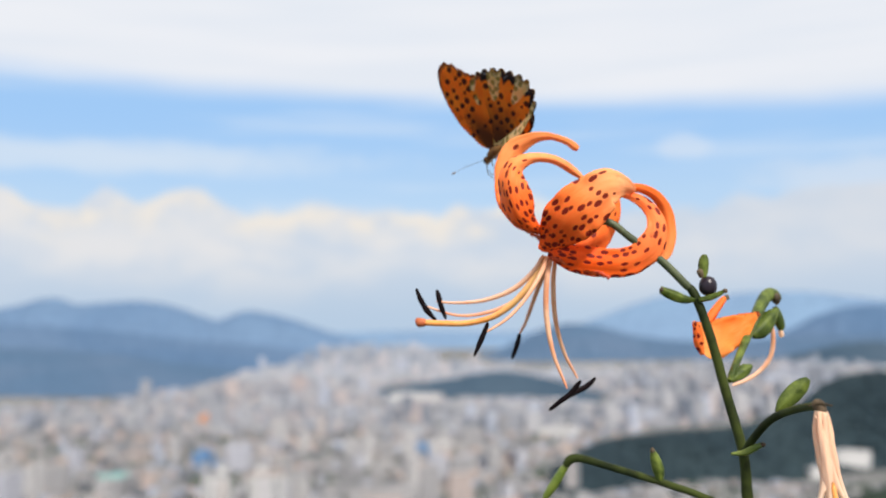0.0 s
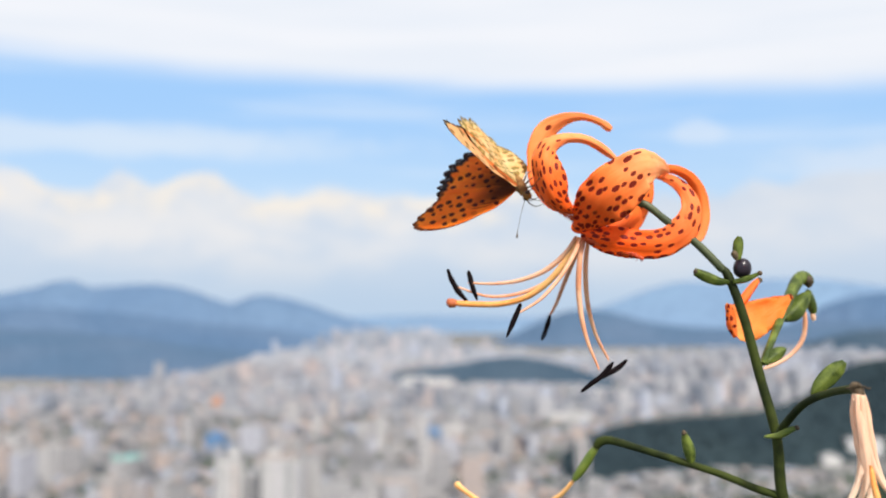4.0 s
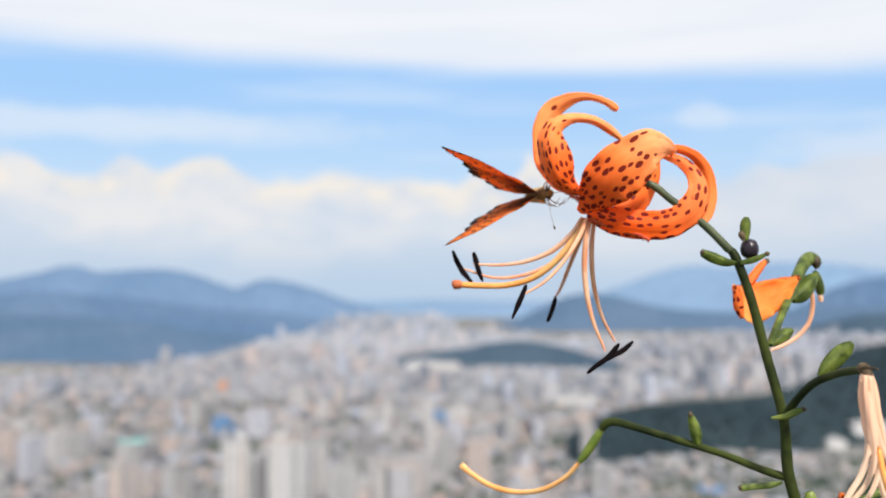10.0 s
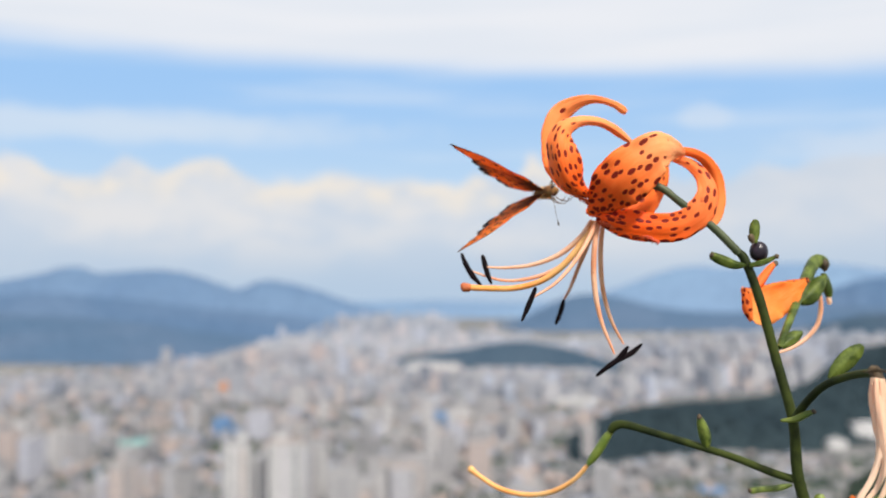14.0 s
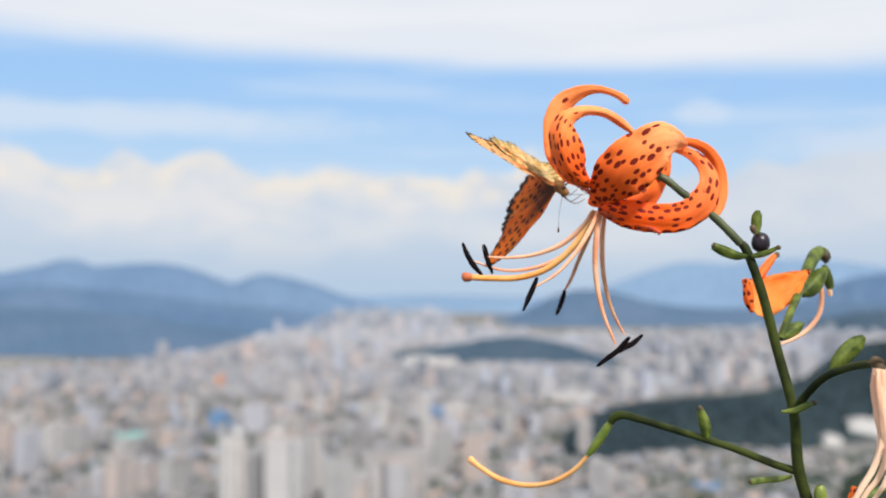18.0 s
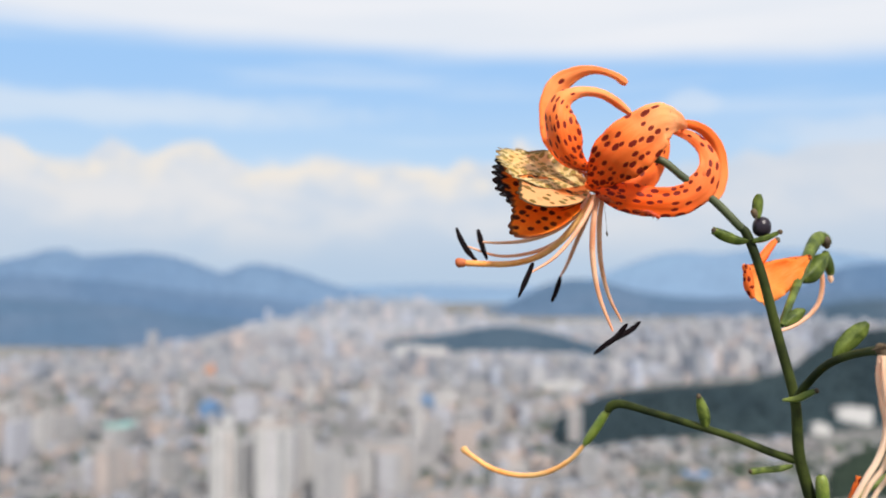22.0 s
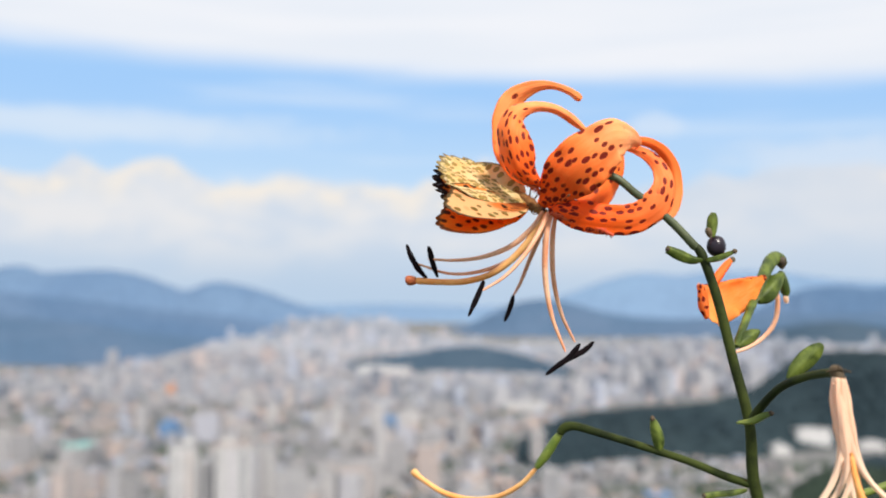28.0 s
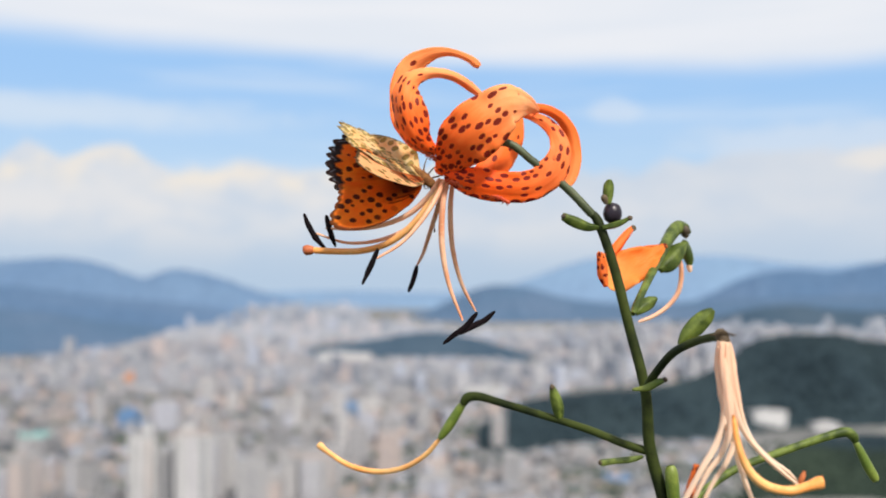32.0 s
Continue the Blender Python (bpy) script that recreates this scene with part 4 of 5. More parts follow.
def butterfly_():
    fly = new("butterfly")
    tagged(fly, "orange fritillary butterfly with black spots feeding on the lily", "butterfly")

    def add(name, me, parent=fly, label=""):
        ob = new(name, me)
        ob.parent = parent
        if label:
            ob["label"] = label
        return ob

    add("thorax", loft("thorax", [(-5.5, -0.6, 1.4, 1.3), (-3.5, -0.4, 2.1, 2.0), (0, -0.2, 2.4, 2.4), (3, -0.4, 2.1, 2.1), (5, -0.8, 1.5, 1.4)], M_BODY, 16, 0.25))
    add("abdomen", loft("abdomen", [(-4.5, -0.7, 1.6, 1.5), (-7, -0.3, 1.5, 1.5), (-11, 0.3, 1.3, 1.3), (-15, 0.7, 1.0, 1.0), (-18, 0.9, 0.6, 0.6), (-19.5, 1.0, 0.25, 0.25)], M_BODY, 14, 0.10))
    head = add("head", loft("head", [(4.6, -0.9, 1.0, 1.0), (5.6, -1.0, 1.8, 1.7), (6.8, -1.2, 1.9, 1.8), (7.8, -1.5, 1.2, 1.2), (8.4, -1.8, 0.4, 0.4)], M_BODY, 14, 0.2))
    for s in (1, -1):
        eye = loft("eye", [(-0.9, 0, 0.2, 0.2), (-0.6, 0, 0.75, 0.85), (0, 0, 1.0, 1.1), (0.6, 0, 0.75, 0.85), (0.9, 0, 0.2, 0.2)], M_EYE, 12)
        add("eye", eye, head).matrix_basis = Matrix.Translation((0.0066, s * 0.0014, -0.0008))
        add("antenna", wire("antenna", [(7.2, s * 0.7, -0.4, 0.13), (10, s * 4.0, 0.6, 0.10), (13, s * 8.5, 1.4, 0.10), (15.2, s * 12.6, 1.6, 0.11), (16.0, s * 14.2, 1.6, 0.42), (16.4, s * 15.0, 1.6, 0.25)], M_LEG), head, "thin clubbed antenna")
        for x, dx, out_ in ((2.5, 4.5, 5.0), (0.0, 0.5, 6.0), (-2.5, -4.0, 5.5)):
            add("leg", wire("leg", [(x, s * 1.6, -2.0, 0.35), (x + dx * 0.5, s * out_ * 0.8, -3.6, 0.25), (x + dx * 0.8, s * out_, -7.0, 0.18), (x + dx, s * out_ * 0.5, -10.5, 0.13)], M_LEG))
    add("proboscis", wire("proboscis", [(8.0, 0, -2.0, 0.16), (9.4, 0, -4.5, 0.12), (8.4, 0, -8.0, 0.10), (6.5, 0, -11.0, 0.08)], M_LEG), head)
    wings = []
    for s, word in ((1, "left"), (-1, "right")):
        fore = add("forewing", wing_mesh("forewing", FORE_EDGE, s, M_FORE_TOP, M_FORE_UNDER, (91, 119, 6, 0.03), 0.15, 0.15))
        add("hindwing", wing_mesh("hindwing", HIND_EDGE, s, M_HIND_TOP, M_HIND_UNDER, (112, 176, 9, 0.06), -0.15, 0.5), fore, "scalloped hindwing with a black border")
        wings.append(fore)
    return fly, wings


butterfly, (wing_left, wing_right) = butterfly_()

# seconds, place, turn, and how far the left and the right wing are raised
FLIGHT = (
    (0, -0.0215, 0.4371, 1.2903, -23.4, 21.7, 132.1, 90, 90), (0.5, -0.0232, 0.4212, 1.2870, -18.8, 28.5, 145.2, 88, 88),
    (1, -0.0209, 0.4582, 1.2955, -21.8, 20.2, 140.5, 83, 85), (1.3, -0.0252, 0.4418, 1.2933, -1.4, 31.1, -162.7, 41, 52),
    (1.6, -0.0280, 0.4124, 1.2793, -21.7, 57.3, -165.7, 64, 36), (1.7, -0.0253, 0.3908, 1.2693, 71.4, 72.6, -78.8, 52, 35),
    (1.8, -0.0226, 0.3692, 1.2592, 119.2, 42.7, -37.5, 46, 5), (2, -0.0237, 0.3795, 1.2613, 109.8, 41.2, -49.3, 49, 10),
    (2.5, -0.0263, 0.3985, 1.2641, 93.1, 44.6, -64.6, 63, 71), (2.8, -0.0252, 0.4150, 1.2645, 75.0, 44.0, -85.0, 48, 48),
    (3, -0.0245, 0.4331, 1.2676, 76.6, 37.3, -93.5, 50, 60), (3.2, -0.0258, 0.3898, 1.2606, 73.4, 46.2, -69.9, 80, 87),
    (3.5, -0.0247, 0.3910, 1.2620, 80.6, 39.4, -64.6, 83, 87), (3.9, -0.0242, 0.3948, 1.2607, 83.8, 39.3, -67.3, 55, 52),
    (4.3, -0.0236, 0.3987, 1.2594, 87.1, 39.3, -70.0, 82, 80), (4.7, -0.0231, 0.4026, 1.2581, 90.4, 39.4, -72.8, 50, 52),
    (5.1, -0.0225, 0.4064, 1.2568, 93.7, 39.6, -75.6, 76, 78), (5.5, -0.0220, 0.4103, 1.2555, 96.9, 40.0, -78.3, 45, 41),
    (5.8, -0.0204, 0.4168, 1.2569, 76.6, 30.3, -75.9, 86, 41), (6, -0.0202, 0.4259, 1.2553, 101.0, 18.8, -67.5, 80, 70),
    (6.2, -0.0155, 0.4163, 1.2538, 100.6, 2.3, -68.3, 87, 47), (6.4, -0.0188, 0.4138, 1.2545, 96.7, -15.7, -64.0, 81, 42),
    (6.6, -0.0179, 0.4143, 1.2538, 97.7, -8.5, -65.5, 78, 47), (6.8, -0.0186, 0.4062, 1.2514, 96.9, 4.9, -75.7, 83, 72),
    (7, -0.0193, 0.4067, 1.2512, 101.1, 5.5, -73.8, 87, 84), (7.2, -0.0196, 0.4058, 1.2510, 97.6, 5.4, -75.2, 87, 80),
    (7.4, -0.0199, 0.4046, 1.2507, 96.8, 5.7, -76.3, 85, 77), (7.6, -0.0195, 0.4050, 1.2509, 96.8, 5.4, -76.2, 78, 73),
    (7.8, -0.0190, 0.4018, 1.2510, 96.6, 5.5, -77.9, 65, 61), (8, -0.0194, 0.4152, 1.2527, 100.8, -1.4, -73.2, 61, 63),
    (8.2, -0.0198, 0.4049, 1.2510, 96.9, 6.7, -75.4, 69, 61), (8.4, -0.0198, 0.4030, 1.2507, 96.6, 5.3, -77.6, 70, 67),
    (8.6, -0.0199, 0.4002, 1.2502, 96.5, 5.2, -78.4, 61, 61), (8.8, -0.0194, 0.4035, 1.2503, 96.7, 5.1, -77.0, 62, 65),
    (9, -0.0194, 0.4041, 1.2499, 96.7, 5.3, -76.9, 84, 78), (9.2, -0.0197, 0.4044, 1.2499, 96.7, 5.0, -76.7, 85, 85),
    (9.5, -0.0183, 0.4066, 1.2496, 97.0, 6.3, -74.2, 69, 71), (10, -0.0175, 0.4098, 1.2503, 97.2, 3.3, -71.2, 59, 69),
    (10.5, -0.0185, 0.4078, 1.2498, 96.2, 4.3, -72.4, 85, 87), (11, -0.0194, 0.4088, 1.2508, 95.9, 3.6, -85.0, 50, 52),
    (11.5, -0.0194, 0.4102, 1.2491, 97.3, 4.6, -70.2, 57, 74), (12, -0.0236, 0.4230, 1.2527, 97.5, 5.9, -63.3, 83, 78),
    (12.5, -0.0205, 0.4041, 1.2501, 96.7, 3.9, -76.4, 47, 59), (13, -0.0201, 0.4023, 1.2494, 96.5, 5.2, -78.1, 76, 79),
    (13.5, -0.0197, 0.4108, 1.2508, 97.6, 0.4, -65.8, 73, 73), (14, -0.0184, 0.4203, 1.2536, 97.0, 3.0, -74.2, 58, 63),
    (14.5, -0.0192, 0.4099, 1.2508, 101.1, 3.6, -64.1, 87, 87), (14.9, -0.0182, 0.4088, 1.2506, 99.9, 7.8, -65.4, 60, 62),
    (15.3, -0.0172, 0.4077, 1.2504, 98.5, 12.1, -67.0, 84, 84), (15.7, -0.0163, 0.4066, 1.2503, 97.0, 16.4, -68.6, 50, 55),
    (16.1, -0.0153, 0.4056, 1.2501, 95.3, 20.6, -70.4, 78, 76), (16.6, -0.0141, 0.4042, 1.2499, 93.0, 25.7, -72.9, 30, 28),
    (17, -0.0152, 0.4063, 1.2494, 92.8, 28.7, -72.5, 55, 62), (17.3, -0.0134, 0.3911, 1.2472, 94.5, 24.0, -68.9, 81, 83),
    (17.6, -0.0132, 0.3959, 1.2471, 94.2, 22.4, -69.7, 78, 78), (18, -0.0144, 0.4166, 1.2510, 87.0, 24.5, -77.8, 64, 34),
    (18.3, -0.0149, 0.4006, 1.2478, 91.9, 24.8, -81.6, 24, 12), (18.6, -0.0127, 0.3968, 1.2485, 96.1, 23.3, -63.9, 57, 49),
    (19, -0.0128, 0.3781, 1.2463, 96.8, 21.6, -60.6, 87, 87), (19.3, -0.0112, 0.3835, 1.2471, 97.3, 26.2, -58.5, 80, 65),
    (19.6, -0.0098, 0.3933, 1.2461, 104.8, 35.1, -41.4, 52, 53), (20, -0.0090, 0.4118, 1.2477, 102.6, 42.2, -49.2, 48, 43),
    (20.3, -0.0089, 0.3697, 1.2428, 98.0, 32.0, -48.1, 77, 63), (20.6, -0.0083, 0.3758, 1.2427, 100.2, 24.9, -39.7, 37, 71),
    (21, -0.0052, 0.3887, 1.2466, 87.6, 38.8, -44.7, 57, 29), (21.3, -0.0034, 0.3843, 1.2412, 94.3, 47.0, -46.0, 34, 23),
    (21.6, -0.0019, 0.3886, 1.2423, 105.0, 41.4, -28.0, 56, 60), (22, -0.0011, 0.4032, 1.2435, 108.0, 30.0, -27.1, 85, 75),
    (22.3, -0.0012, 0.4075, 1.2442, 108.8, 32.4, -26.4, 83, 75), (22.6, -0.0016, 0.3810, 1.2419, 103.1, 37.7, -33.5, 56, 58),
    (23, -0.0023, 0.3992, 1.2413, 103.9, 39.6, -27.7, 65, 58), (23.3, -0.0029, 0.3887, 1.2414, 104.9, 26.0, -26.6, 52, 75),
    (23.6, -0.0028, 0.3971, 1.2413, 110.3, 30.4, -24.0, 88, 88), (24, -0.0013, 0.4104, 1.2426, 106.7, 36.7, -27.4, 77, 62),
    (24.5, -0.0015, 0.3875, 1.2442, 104.9, 35.3, -33.4, 55, 59), (25, -0.0025, 0.3833, 1.2417, 110.0, 28.0, -26.4, 87, 87),
    (25.3, -0.0015, 0.3830, 1.2431, 108.2, 28.1, -30.4, 87, 78), (25.7, -0.0028, 0.3812, 1.2429, 102.8, 31.9, -33.0, 84, 58),
    (26.1, -0.0042, 0.3793, 1.2426, 96.7, 35.5, -36.3, 72, 84), (26.5, -0.0055, 0.3774, 1.2424, 89.9, 38.9, -40.3, 84, 60),
    (26.9, -0.0068, 0.3756, 1.2422, 82.5, 41.9, -45.0, 74, 84), (27.5, -0.0077, 0.4191, 1.2448, 70.9, 38.8, -46.9, 62, 28),
    (28, -0.0064, 0.3933, 1.2420, 105.2, 35.6, -35.7, 82, 87), (29, -0.0030, 0.4073, 1.2422, 108.0, 36.6, -25.0, 62, 57),
    (30, -0.0022, 0.3927, 1.2422, 111.0, 30.4, -27.5, 81, 83), (31, -0.0018, 0.3946, 1.2423, 112.5, 34.3, -26.6, 88, 88),
    (31.5, -0.0036, 0.4122, 1.2436, 112.2, 35.0, -23.3, 71, 62), (32, -0.0078, 0.4067, 1.2407, 103.8, 37.6, -27.0, 76, 69),
)


def motions():
    walk(butterfly, [(r[0], pose(*r[1:7])) for r in FLIGHT])
    walk(wing_left, [(r[0], pose(0, 0, 0, r[7])) for r in FLIGHT])
    walk(wing_right, [(r[0], pose(0, 0, 0, -r[8])) for r in FLIGHT])


# ---- ground, hills and city ----
def spot(u, dist):
    """A place far off on the plain: by its bearing in units and its distance ahead."""
    x = (u - 784) * UNIT * dist
    return Vector((x, dist, plain(x, dist)))


def level(v, dist):
    """The height that shows at v, dist metres ahead."""
    return EYE.z + (495 - v) * UNIT * dist


def ahead(u, v):
    """How far off the plain shows at u, v."""
    lean = 0.0195 * math.hypot(1.0, (u - 784) * UNIT)
    return (200 + EYE.z) / ((v - 495) * UNIT + lean)


def ground():
    """One sheet: the hilltop, its slopes, the plain to the horizon."""
    rings = [0, 0.5, 1, 1.6, 2.4, 3.5, 5, 8, 12, 20, 32, 50, 80, 110, 140, 175, 220, 280, 360, 460, 580, 720, 900, 1150, 1450, 1900, 2500, 3200, 4000, 4900]
    verts, faces, sides = [(0, 0, 0)], [], 96
    for r in rings[1:]:
        for j in range(sides):
            a = 2 * math.pi * j / sides
            x, y = r * math.cos(a), r * math.sin(a)
            fall = max(0.0, r - 1.6) * 0.66
            low_ = plain(x, y)
            z = max(-fall, low_)
            if r > 1.6:
                z += min(r * 0.03, 3) * noise.noise(Vector((x, y, 0)) * (0.4 if r < 60 else 0.01)) * (1 if z > low_ else 0.3)
            verts.append((x, y, z))
    for j in range(sides):
        faces.append((0, 1 + j, 1 + (j + 1) % sides))
    for k in range(len(rings) - 2):
        for j in range(sides):
            a, b = 1 + k * sides + j, 1 + k * sides + (j + 1) % sides
            faces.append((a, a + sides, b + sides, b))
    ob = new("ground", mesh_of("ground", verts, faces, [M_GROUND]))
    tagged(ob, "hilltop above a wide city plain", "ground", kind="structure")


ground()


def swell(u, v, d, dd, front, rear, power=1.0):
    """Height of a ridge with its crest at (u, v, d), dd metres ahead."""
    p = spot(u, dd)
    tall = level(v, d) - spot(u, d).z + 4
    s = (dd - d) / (front if dd < d else rear)
    f = (math.cos(max(-1.0, min(1.0, s)) * math.pi / 2) ** 2) ** power
    return p, p.z - 4 + f * tall, f, tall, s


def hill(name, crest, front, rear, mat, label, rough=0.06, fine=1.0, steps=(150, 30), power=1.0, kind="structure"):
    """A ridge along rows of (u, v, distance), falling to the plain in front and behind."""
    nu, ns = steps
    verts, faces = [], []
    for u, v, d in glide(crest, nu):
        for k in range(ns + 1):
            s = 2 * k / ns - 1
            p, z, f, tall, s = swell(u, v, d, d + s * (front if s < 0 else rear), front, rear, power)
            n = noise.fractal(p * (1 / (tall * 1.6)), 1.0, 2.1, 5) * rough * tall
            n += noise.noise(p * (1 / (9 * fine))) * 1.6 * fine
            verts.append((p.x, p.y, z + n * min(1.0, 3 * f) * (0.35 + 0.65 * min(1.0, abs(s) * 4))))
    for i in range(nu - 1):
        for k in range(ns):
            a = i * (ns + 1) + k
            faces.append((a, a + ns + 1, a + ns + 2, a + 1))
    ob = new(name, mesh_of(name, verts, faces, [mat]))
    tagged(ob, label, "mountain", kind=kind)
    return ob


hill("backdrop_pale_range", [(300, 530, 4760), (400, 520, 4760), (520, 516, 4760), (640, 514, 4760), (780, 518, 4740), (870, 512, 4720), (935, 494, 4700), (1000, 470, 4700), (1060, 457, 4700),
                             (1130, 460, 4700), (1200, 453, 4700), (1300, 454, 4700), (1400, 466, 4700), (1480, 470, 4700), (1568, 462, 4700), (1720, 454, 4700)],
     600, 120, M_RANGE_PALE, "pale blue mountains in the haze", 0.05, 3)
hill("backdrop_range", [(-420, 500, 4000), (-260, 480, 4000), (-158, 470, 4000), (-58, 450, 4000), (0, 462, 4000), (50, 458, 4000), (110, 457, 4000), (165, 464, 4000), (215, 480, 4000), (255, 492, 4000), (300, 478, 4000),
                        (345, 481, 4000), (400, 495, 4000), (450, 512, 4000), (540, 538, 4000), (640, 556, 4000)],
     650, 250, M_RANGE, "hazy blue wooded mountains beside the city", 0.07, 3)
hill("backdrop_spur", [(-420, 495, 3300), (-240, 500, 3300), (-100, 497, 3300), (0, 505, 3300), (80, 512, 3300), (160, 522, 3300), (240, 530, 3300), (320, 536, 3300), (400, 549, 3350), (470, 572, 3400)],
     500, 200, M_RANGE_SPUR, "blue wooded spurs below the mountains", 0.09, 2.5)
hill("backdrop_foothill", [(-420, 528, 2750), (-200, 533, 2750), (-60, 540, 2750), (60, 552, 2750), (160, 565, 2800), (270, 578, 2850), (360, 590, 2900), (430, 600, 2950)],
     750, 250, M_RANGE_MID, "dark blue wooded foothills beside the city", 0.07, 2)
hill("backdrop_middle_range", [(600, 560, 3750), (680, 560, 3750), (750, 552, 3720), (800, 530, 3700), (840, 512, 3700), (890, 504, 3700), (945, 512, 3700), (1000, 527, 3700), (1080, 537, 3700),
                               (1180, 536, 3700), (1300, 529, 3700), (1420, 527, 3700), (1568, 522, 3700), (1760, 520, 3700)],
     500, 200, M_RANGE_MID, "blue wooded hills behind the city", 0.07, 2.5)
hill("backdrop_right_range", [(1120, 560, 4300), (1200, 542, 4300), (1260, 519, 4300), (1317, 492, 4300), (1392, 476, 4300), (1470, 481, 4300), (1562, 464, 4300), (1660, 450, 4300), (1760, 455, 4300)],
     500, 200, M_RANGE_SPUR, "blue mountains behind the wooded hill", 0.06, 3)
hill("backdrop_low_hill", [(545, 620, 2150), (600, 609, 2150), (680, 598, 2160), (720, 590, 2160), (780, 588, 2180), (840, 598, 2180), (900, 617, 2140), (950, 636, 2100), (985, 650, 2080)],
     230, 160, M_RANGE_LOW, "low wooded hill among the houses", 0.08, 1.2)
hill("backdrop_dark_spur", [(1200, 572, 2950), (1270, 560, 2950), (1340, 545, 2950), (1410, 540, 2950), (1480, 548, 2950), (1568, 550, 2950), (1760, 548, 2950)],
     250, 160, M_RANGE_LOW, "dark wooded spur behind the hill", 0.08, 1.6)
WOODED = [(840, 786, 1100), (862, 766, 1115), (885, 746, 1130), (910, 732, 1145), (950, 716, 1170), (1040, 702, 1210), (1110, 698, 1230), (1180, 689, 1260), (1230, 676, 1290), (1270, 656, 1320), (1310, 623, 1350), (1350, 605, 1370),
          (1410, 597, 1390), (1480, 598, 1400), (1568, 611, 1400), (1760, 622, 1400)]
KNOLL = [(1250, 900, 880), (1300, 862, 900), (1345, 828, 915), (1390, 806, 920), (1440, 800, 920), (1500, 804, 920), (1568, 808, 915), (1760, 800, 910)]
RISE = [(1395, 812, 1010), (1430, 795, 1010), (1480, 784, 1010), (1568, 782, 1010), (1760, 780, 1010)]
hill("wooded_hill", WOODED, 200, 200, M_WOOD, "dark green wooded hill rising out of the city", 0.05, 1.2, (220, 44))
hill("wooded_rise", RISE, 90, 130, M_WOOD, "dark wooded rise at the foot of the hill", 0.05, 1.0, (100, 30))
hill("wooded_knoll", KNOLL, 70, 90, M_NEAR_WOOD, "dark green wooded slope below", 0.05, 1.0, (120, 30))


def clump_template():
    bm = bmesh.new()
    bmesh.ops.create_icosphere(bm, subdivisions=1, radius=1)
    for v in bm.verts:
        v.co *= 0.8 + 0.45 * random.random()
    vs = np.array([v.co[:] for v in bm.verts])
    fs = np.array([[v.index for v in f.verts] for f in bm.faces])
    bm.free()
    return vs, fs


def forest(name, crest, front, rear, count, label, mat=M_WOOD):
    vs, fs = clump_template()
    rows = glide(crest, 400)
    allv, allf = [], []
    for k in range(count):
        u, v, d = rows[random.randrange(400)]
        s = random.uniform(-0.9, 0.4)
        p, z = swell(u, v, d, d + s * (front if s < 0 else rear), front, rear)[:2]
        size = random.uniform(2.6, 5.6)
        a = random.random() * 6.28
        c, n = math.cos(a), math.sin(a)
        w = vs * (size, size, size * random.uniform(0.8, 1.3))
        w = np.stack([w[:, 0] * c - w[:, 1] * n, w[:, 0] * n + w[:, 1] * c, w[:, 2]], 1) + (p.x, p.y, z + size * 0.1)
        allv.append(w)
        allf.append(fs + k * len(vs))
    me = mesh_of(name, np.concatenate(allv).tolist(), np.concatenate(allf).tolist(), [mat])
    tagged(new(name, me), label, "trees", kind="stuff")


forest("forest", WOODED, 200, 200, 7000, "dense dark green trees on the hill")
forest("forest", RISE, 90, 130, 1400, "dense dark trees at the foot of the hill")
forest("forest", KNOLL, 70, 90, 2200, "dense dark green trees on the slope", M_NEAR_WOOD)


def street_trees():
    """Trees between the houses, in groves and along streets."""
    vs, fs = clump_template()
    rng = random.Random(5)
    allv, allf = [], []
    while len(allv) < 4200:
        u, v = rng.uniform(-230, 1640), rng.uniform(640, 930)
        if u > 1000 and rng.random() < 0.5:
            v = rng.uniform(780, 930)
        p = spot(u, ahead(u, v))
        if noise.noise(p * 0.011) < (0.12 if u < 1000 else -0.05) or not built(u, v):
            continue
        size = rng.uniform(2.6, 5.0)
        k = len(allv)
        allv.append(vs * (size, size, size * 1.2) + (p.x, p.y, p.z + size))
        allf.append(fs + k * len(vs))
    me = mesh_of("street_trees", np.concatenate(allv).tolist(), np.concatenate(allf).tolist(), [M_STREET_TREE])
    tagged(new("street_trees", me), "dark green trees between the houses", "trees", kind="stuff")


def block(verts, faces, c, w, l, h, a, z):
    """A box of w by l by h metres, turned by a, on level z."""
    k = len(verts)
    ca, sa = math.cos(a) / 2, math.sin(a) / 2
    for sx, sy in ((-1, -1), (1, -1), (1, 1), (-1, 1)):
        x, y = c[0] + sx * w * ca - sy * l * sa, c[1] + sx * w * sa + sy * l * ca
        verts.append((x, y, z - 2))
        verts.append((x, y, z + h))
    for i in range(4):
        j = (i + 1) % 4
        faces.append((k + 2 * i, k + 2 * j, k + 2 * j + 1, k + 2 * i + 1))
    faces.append((k + 1, k + 3, k + 5, k + 7))


def fringe(u):
    """How far up the city reaches at a bearing."""
    return float(np.interp(u, (-300, 0, 100, 200, 260, 300, 430, 455, 620, 660, 860, 890, 1350, 1700), (664, 646, 638, 620, 604, 590, 570, 553, 553, 575, 592, 588, 588, 588)))


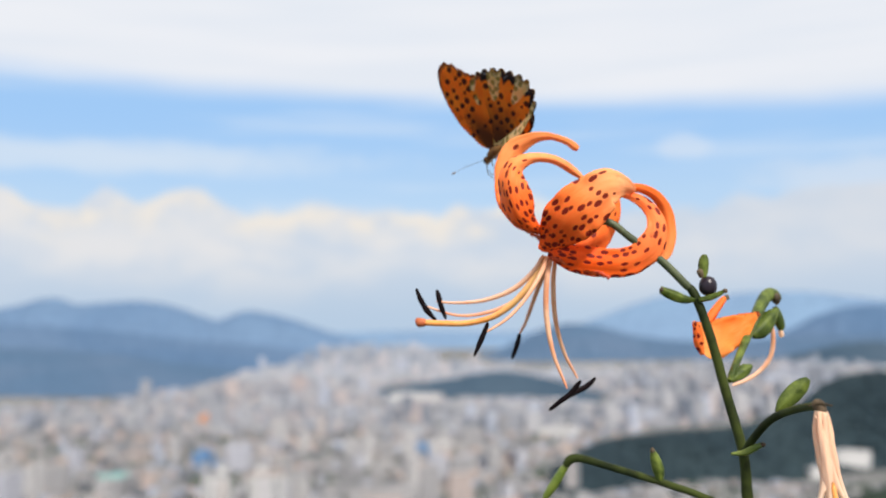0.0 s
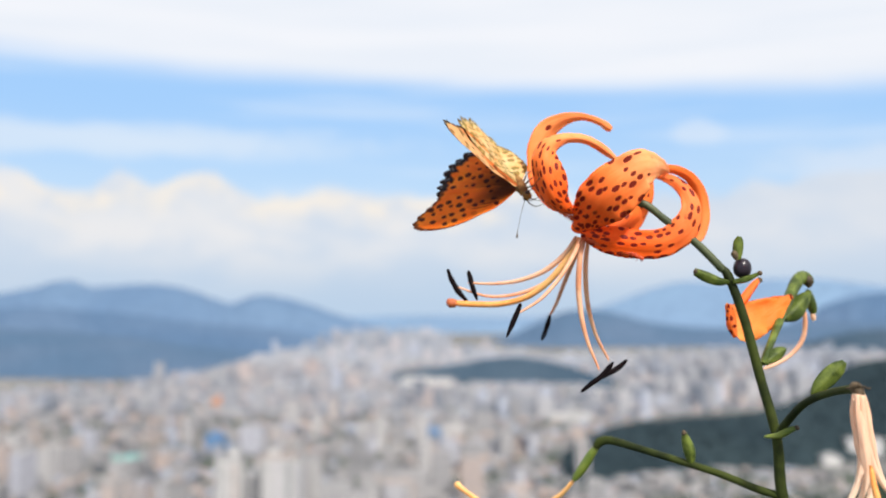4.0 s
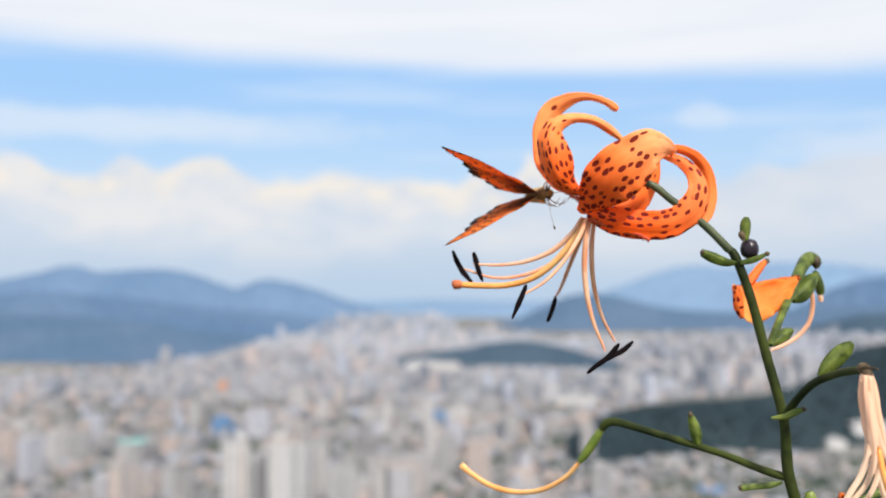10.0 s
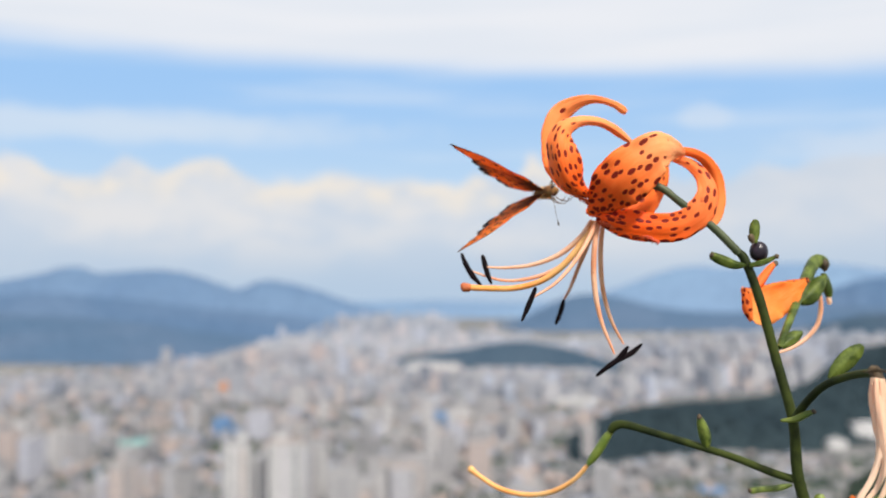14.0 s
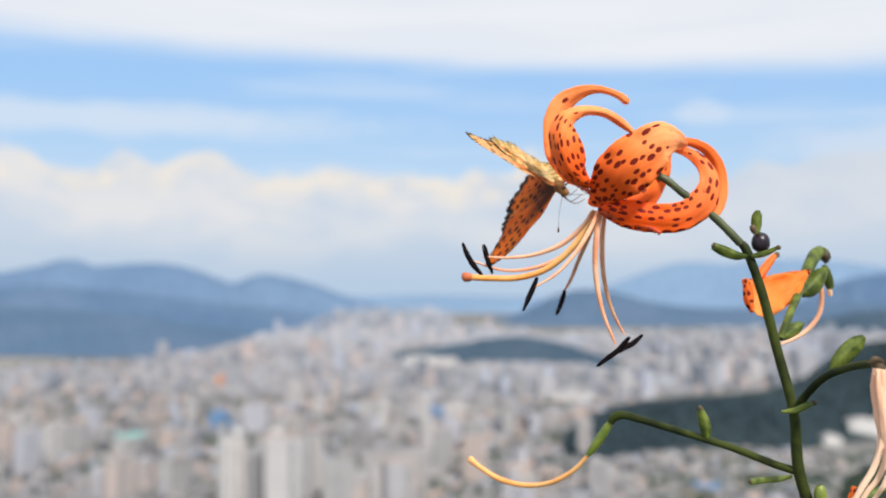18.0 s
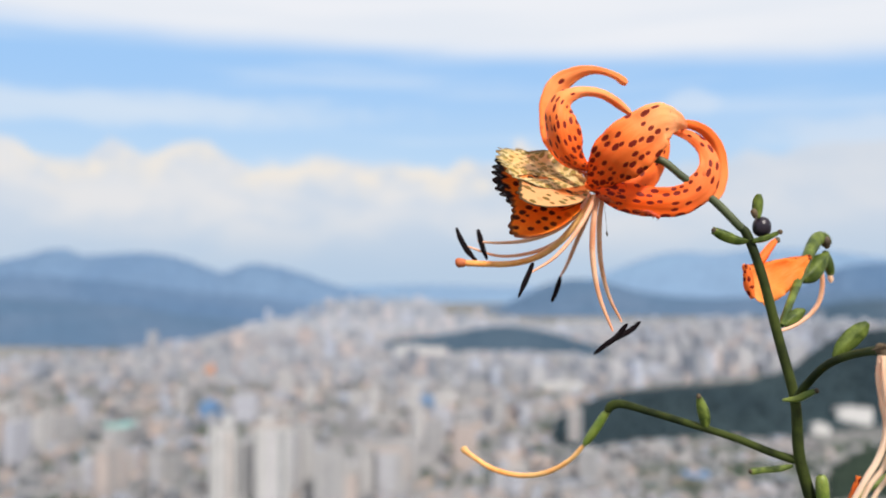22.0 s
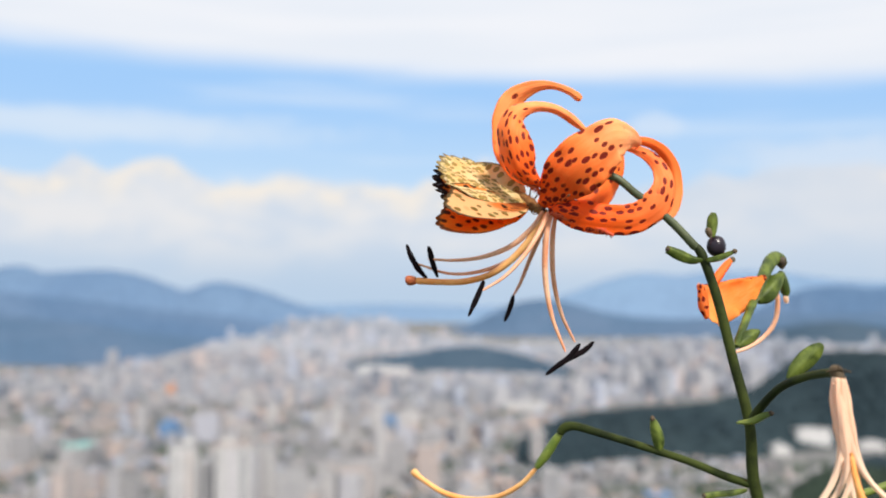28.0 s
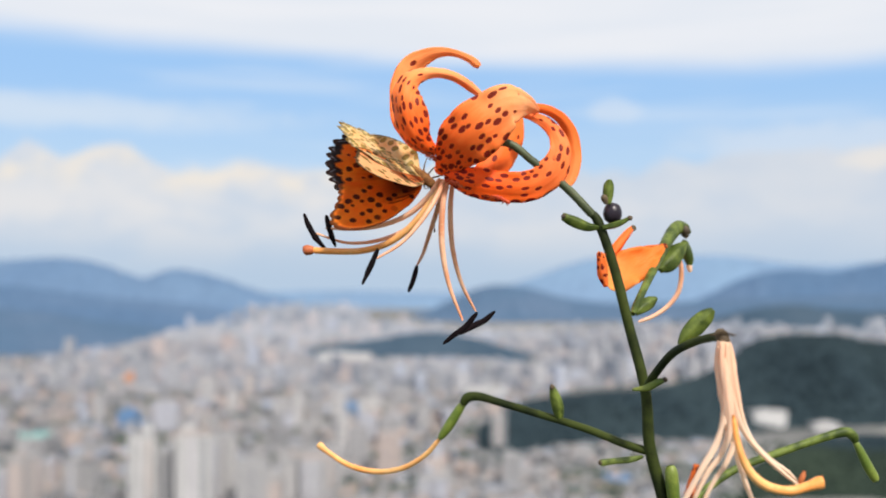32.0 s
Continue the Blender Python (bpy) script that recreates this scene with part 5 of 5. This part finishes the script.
def built(u, v):
    """Whether houses stand there, and not woods."""
    if v < fringe(u):
        return False
    if u > 845 and np.interp(u, (845, 880, 1000, 1250, 1400, 1700), (774, 735, 690, 668, 640, 640)) < v < np.interp(u, (845, 930, 1200, 1400, 1440, 1700), (776, 788, 792, 796, 840, 840)):
        return False
    if 555 < u < 955 and np.interp(u, (555, 720, 840, 955), (612, 598, 604, 634)) < v < np.interp(u, (555, 780, 955), (626, 634, 652)):
        return False
    if u > 1250 and v > np.interp(u, (1250, 1345, 1390, 1700), (930, 845, 832, 832)):
        return False
    return True


def house(c, w, l, h, a, tall, mat, roof):
    """A city building as a thing of its own, with its roof and what stands on it."""
    name = "apartment_tower" if tall else "city_building"
    verts, faces = [], []
    block(verts, faces, (0, 0), w, l, h, 0, 0)
    body_ = new(name)
    body_.matrix_basis = Matrix.Translation((c[0], c[1], plain(c[0], c[1]))) @ Matrix.Rotation(a, 4, "Z")
    wall = new("wall", mesh_of("wall", verts, faces, [mat], smooth=False))
    wall.parent = body_
    verts, faces = [], []
    block(verts, faces, (0, 0), w * 1.03, l * 1.03, 0.9, 0, h - 0.1 + 2)
    slab = new("roof", mesh_of("roof", [(x, y, z - 0 if z > h + 2 else h - 0.1) for x, y, z in verts], faces, [roof], smooth=False))
    slab.parent = body_
    verts, faces = [], []
    block(verts, faces, (w * random.uniform(-0.2, 0.2), l * random.uniform(-0.2, 0.2)), w * 0.35, l * 0.4, random.uniform(2.5, 5), 0, h + 2)
    hut = new("stair_house", mesh_of("stair_house", verts, faces, [mat], smooth=False))
    hut.parent = body_
    if tall:
        for sx in (-1, 0, 1):
            verts, faces = [], []
            block(verts, faces, (sx * w * 0.33, -l / 2 - 0.5), w * 0.14, 1.0, h * 0.97, 0, 0)
            st = new("balcony_tower", mesh_of("balcony_tower", verts, faces, [roof], smooth=False))
            st.parent = body_
        tagged(body_, "pale concrete apartment tower on the city plain", "building", group="apartment towers")
    else:
        tagged(body_, "flat-roofed concrete city building", "building", group="city buildings")
    return body_


def city():
    rng = random.Random(7)
    low_v, low_f, high_v, high_f, mid_v, mid_f, far_v, far_f = [], [], [], [], [], [], [], []
    near = 0
    d = 780.0
    while d < 4150:
        step = 8.5 + d * 0.0036
        count = int(1900 * UNIT * d / step)
        for k in range(count):
            u = -230 + 1900 * (k + rng.uniform(0.05, 0.95)) / count
            dd = d + rng.uniform(-0.4, 0.4) * step
            p = spot(u, dd)
            v = 495 + (EYE.z - p.z) / (dd * UNIT)
            if not built(u, v) or rng.random() < 0.05:
                continue
            part_ = noise.noise(p * 0.003)
            a = 0.6 * noise.noise(p * 0.0012 + Vector((3, 1, 0))) + (1.57 if rng.random() < 0.5 else 0)
            w, l = rng.uniform(0.55, 0.98) * step, rng.uniform(0.55, 0.98) * step
            h = rng.uniform(4, 11) if rng.random() < 0.8 else rng.uniform(10, 17)
            tall = False
            chance = 0.012 + 0.10 * max(0.0, part_)
            if 440 < u < 640 and v < 580 or 985 < u < 1380 and 598 < v < 700:
                chance = 0.24
            elif 700 < u < 1000 and 640 < v < 700:
                chance = 0.10
            if u < 330:
                chance *= 0.5
            if rng.random() < chance:
                h, tall = rng.uniform(22, 48), True
                w, l = rng.uniform(13, 30), rng.uniform(10, 13)
                if u > 700 and v > 590:
                    h *= 0.95 if u > 985 else 0.75
            if u > 800 and v > 700 or 520 < u < 1040 and 625 < v < 660:
                h, tall = min(h, 10), False
            if dd < 1500 and 205 < u < 450 and v > 790:
                h, tall = min(h, 10), False
            if near < 290 and dd < 1000 and -200 < u < 1500:
                near += 1
                house((p.x, p.y), w, l, min(h, 50), a, tall, M_TOWER if tall else M_HOUSES, M_ROOF)
                continue
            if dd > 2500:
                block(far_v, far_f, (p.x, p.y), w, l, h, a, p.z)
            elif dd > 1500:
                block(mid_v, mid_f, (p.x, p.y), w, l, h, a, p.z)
            else:
                block(*((high_v, high_f) if tall else (low_v, low_f)), (p.x, p.y), w, l, h, a, p.z)
        d += step * 0.95
    tagged(new("distant_houses", mesh_of("distant_houses", low_v, low_f, [M_HOUSES], smooth=False)), "dense blocks of low city houses", "city", kind="stuff")
    tagged(new("distant_towers", mesh_of("distant_towers", high_v, high_f, [M_TOWER], smooth=False)), "clusters of pale apartment towers", "city", kind="stuff")
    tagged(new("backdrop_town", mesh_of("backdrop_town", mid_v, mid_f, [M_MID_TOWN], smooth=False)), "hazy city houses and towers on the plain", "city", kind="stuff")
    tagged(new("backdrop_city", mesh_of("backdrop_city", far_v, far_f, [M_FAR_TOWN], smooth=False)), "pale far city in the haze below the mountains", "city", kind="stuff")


street_trees()
city()


def landmark(u, base, top, wide, deep, mat, roof, tall=False, turn_=0.0):
    """A building told apart from the rest, by its bearing, foot, height and width."""
    d = ahead(u, base)
    p = spot(u, d)
    return house((p.x, p.y), wide * UNIT * d, deep, level(top, d) - p.z, turn_, tall, mat, roof)


for u, top, wide in ((256, 770, 44), (346, 766, 58)):
    landmark(u, 925, top, wide, 14, M_WHITE_HALL, M_ROOF, True)
for u, base, top, wide in ((298, 915, 800, 30), (135, 900, 815, 28), (400, 905, 772, 40), (15, 905, 838, 30), (95, 880, 815, 24), (882, 810, 738, 24), (905, 870, 806, 34), (525, 880, 800, 34),
                           (570, 890, 815, 36), (340, 800, 726, 26), (375, 790, 738, 20), (492, 780, 728, 20), (700, 780, 735, 24), (640, 800, 762, 22)):
    landmark(u, base, top, wide, 13, M_TOWER, M_ROOF, True)
landmark(230, 762, 730, 30, 20, M_BLUE_ROOF, M_BLUE_ROOF)
landmark(256, 768, 748, 16, 14, M_BLUE_ROOF, M_BLUE_ROOF)
landmark(622, 745, 718, 26, 18, M_BLUE_ROOF, M_BLUE_ROOF)
landmark(62, 795, 770, 50, 24, M_HOUSES, M_TEAL_ROOF)
landmark(236, 682, 666, 22, 20, M_RUST_ROOF, M_RUST_ROOF)
landmark(395, 892, 866, 26, 16, M_HOUSES, M_RUST_ROOF)
landmark(1090, 862, 845, 40, 20, M_HOUSES, M_BLUE_ROOF)
landmark(610, 642, 628, 90, 50, M_WHITE_HALL, M_WHITE_HALL)
landmark(860, 706, 690, 70, 40, M_WHITE_HALL, M_WHITE_HALL)


def hall_on_hill(u, wide, tall, base, label):
    """A white building half-way up the wooded hill, with its foot at base."""
    rows = glide(WOODED, 300)
    _, v, d = min(rows, key=lambda r: abs(r[0] - u))
    dd = d - 198
    while dd < d and swell(u, v, d, dd, 200, 200)[1] < level(base, dd):
        dd += 2
    p, z = swell(u, v, d, dd, 200, 200)[:2]
    ob = house((p.x, p.y), wide * UNIT * dd, 16, tall, 0.1, False, M_WHITE_HALL, M_WHITE_HALL)
    ob.matrix_basis = Matrix.Translation((0, 0, z - p.z)) @ ob.matrix_basis
    ob["label"] = label


hall_on_hill(1356, 60, 14, 752, "long white building half-way up the wooded hill")
hall_on_hill(1300, 30, 9, 775, "small pale building at the foot of the wooded hill")
hall_on_hill(1455, 46, 9, 776, "low pale building at the foot of the wooded hill")


motions()
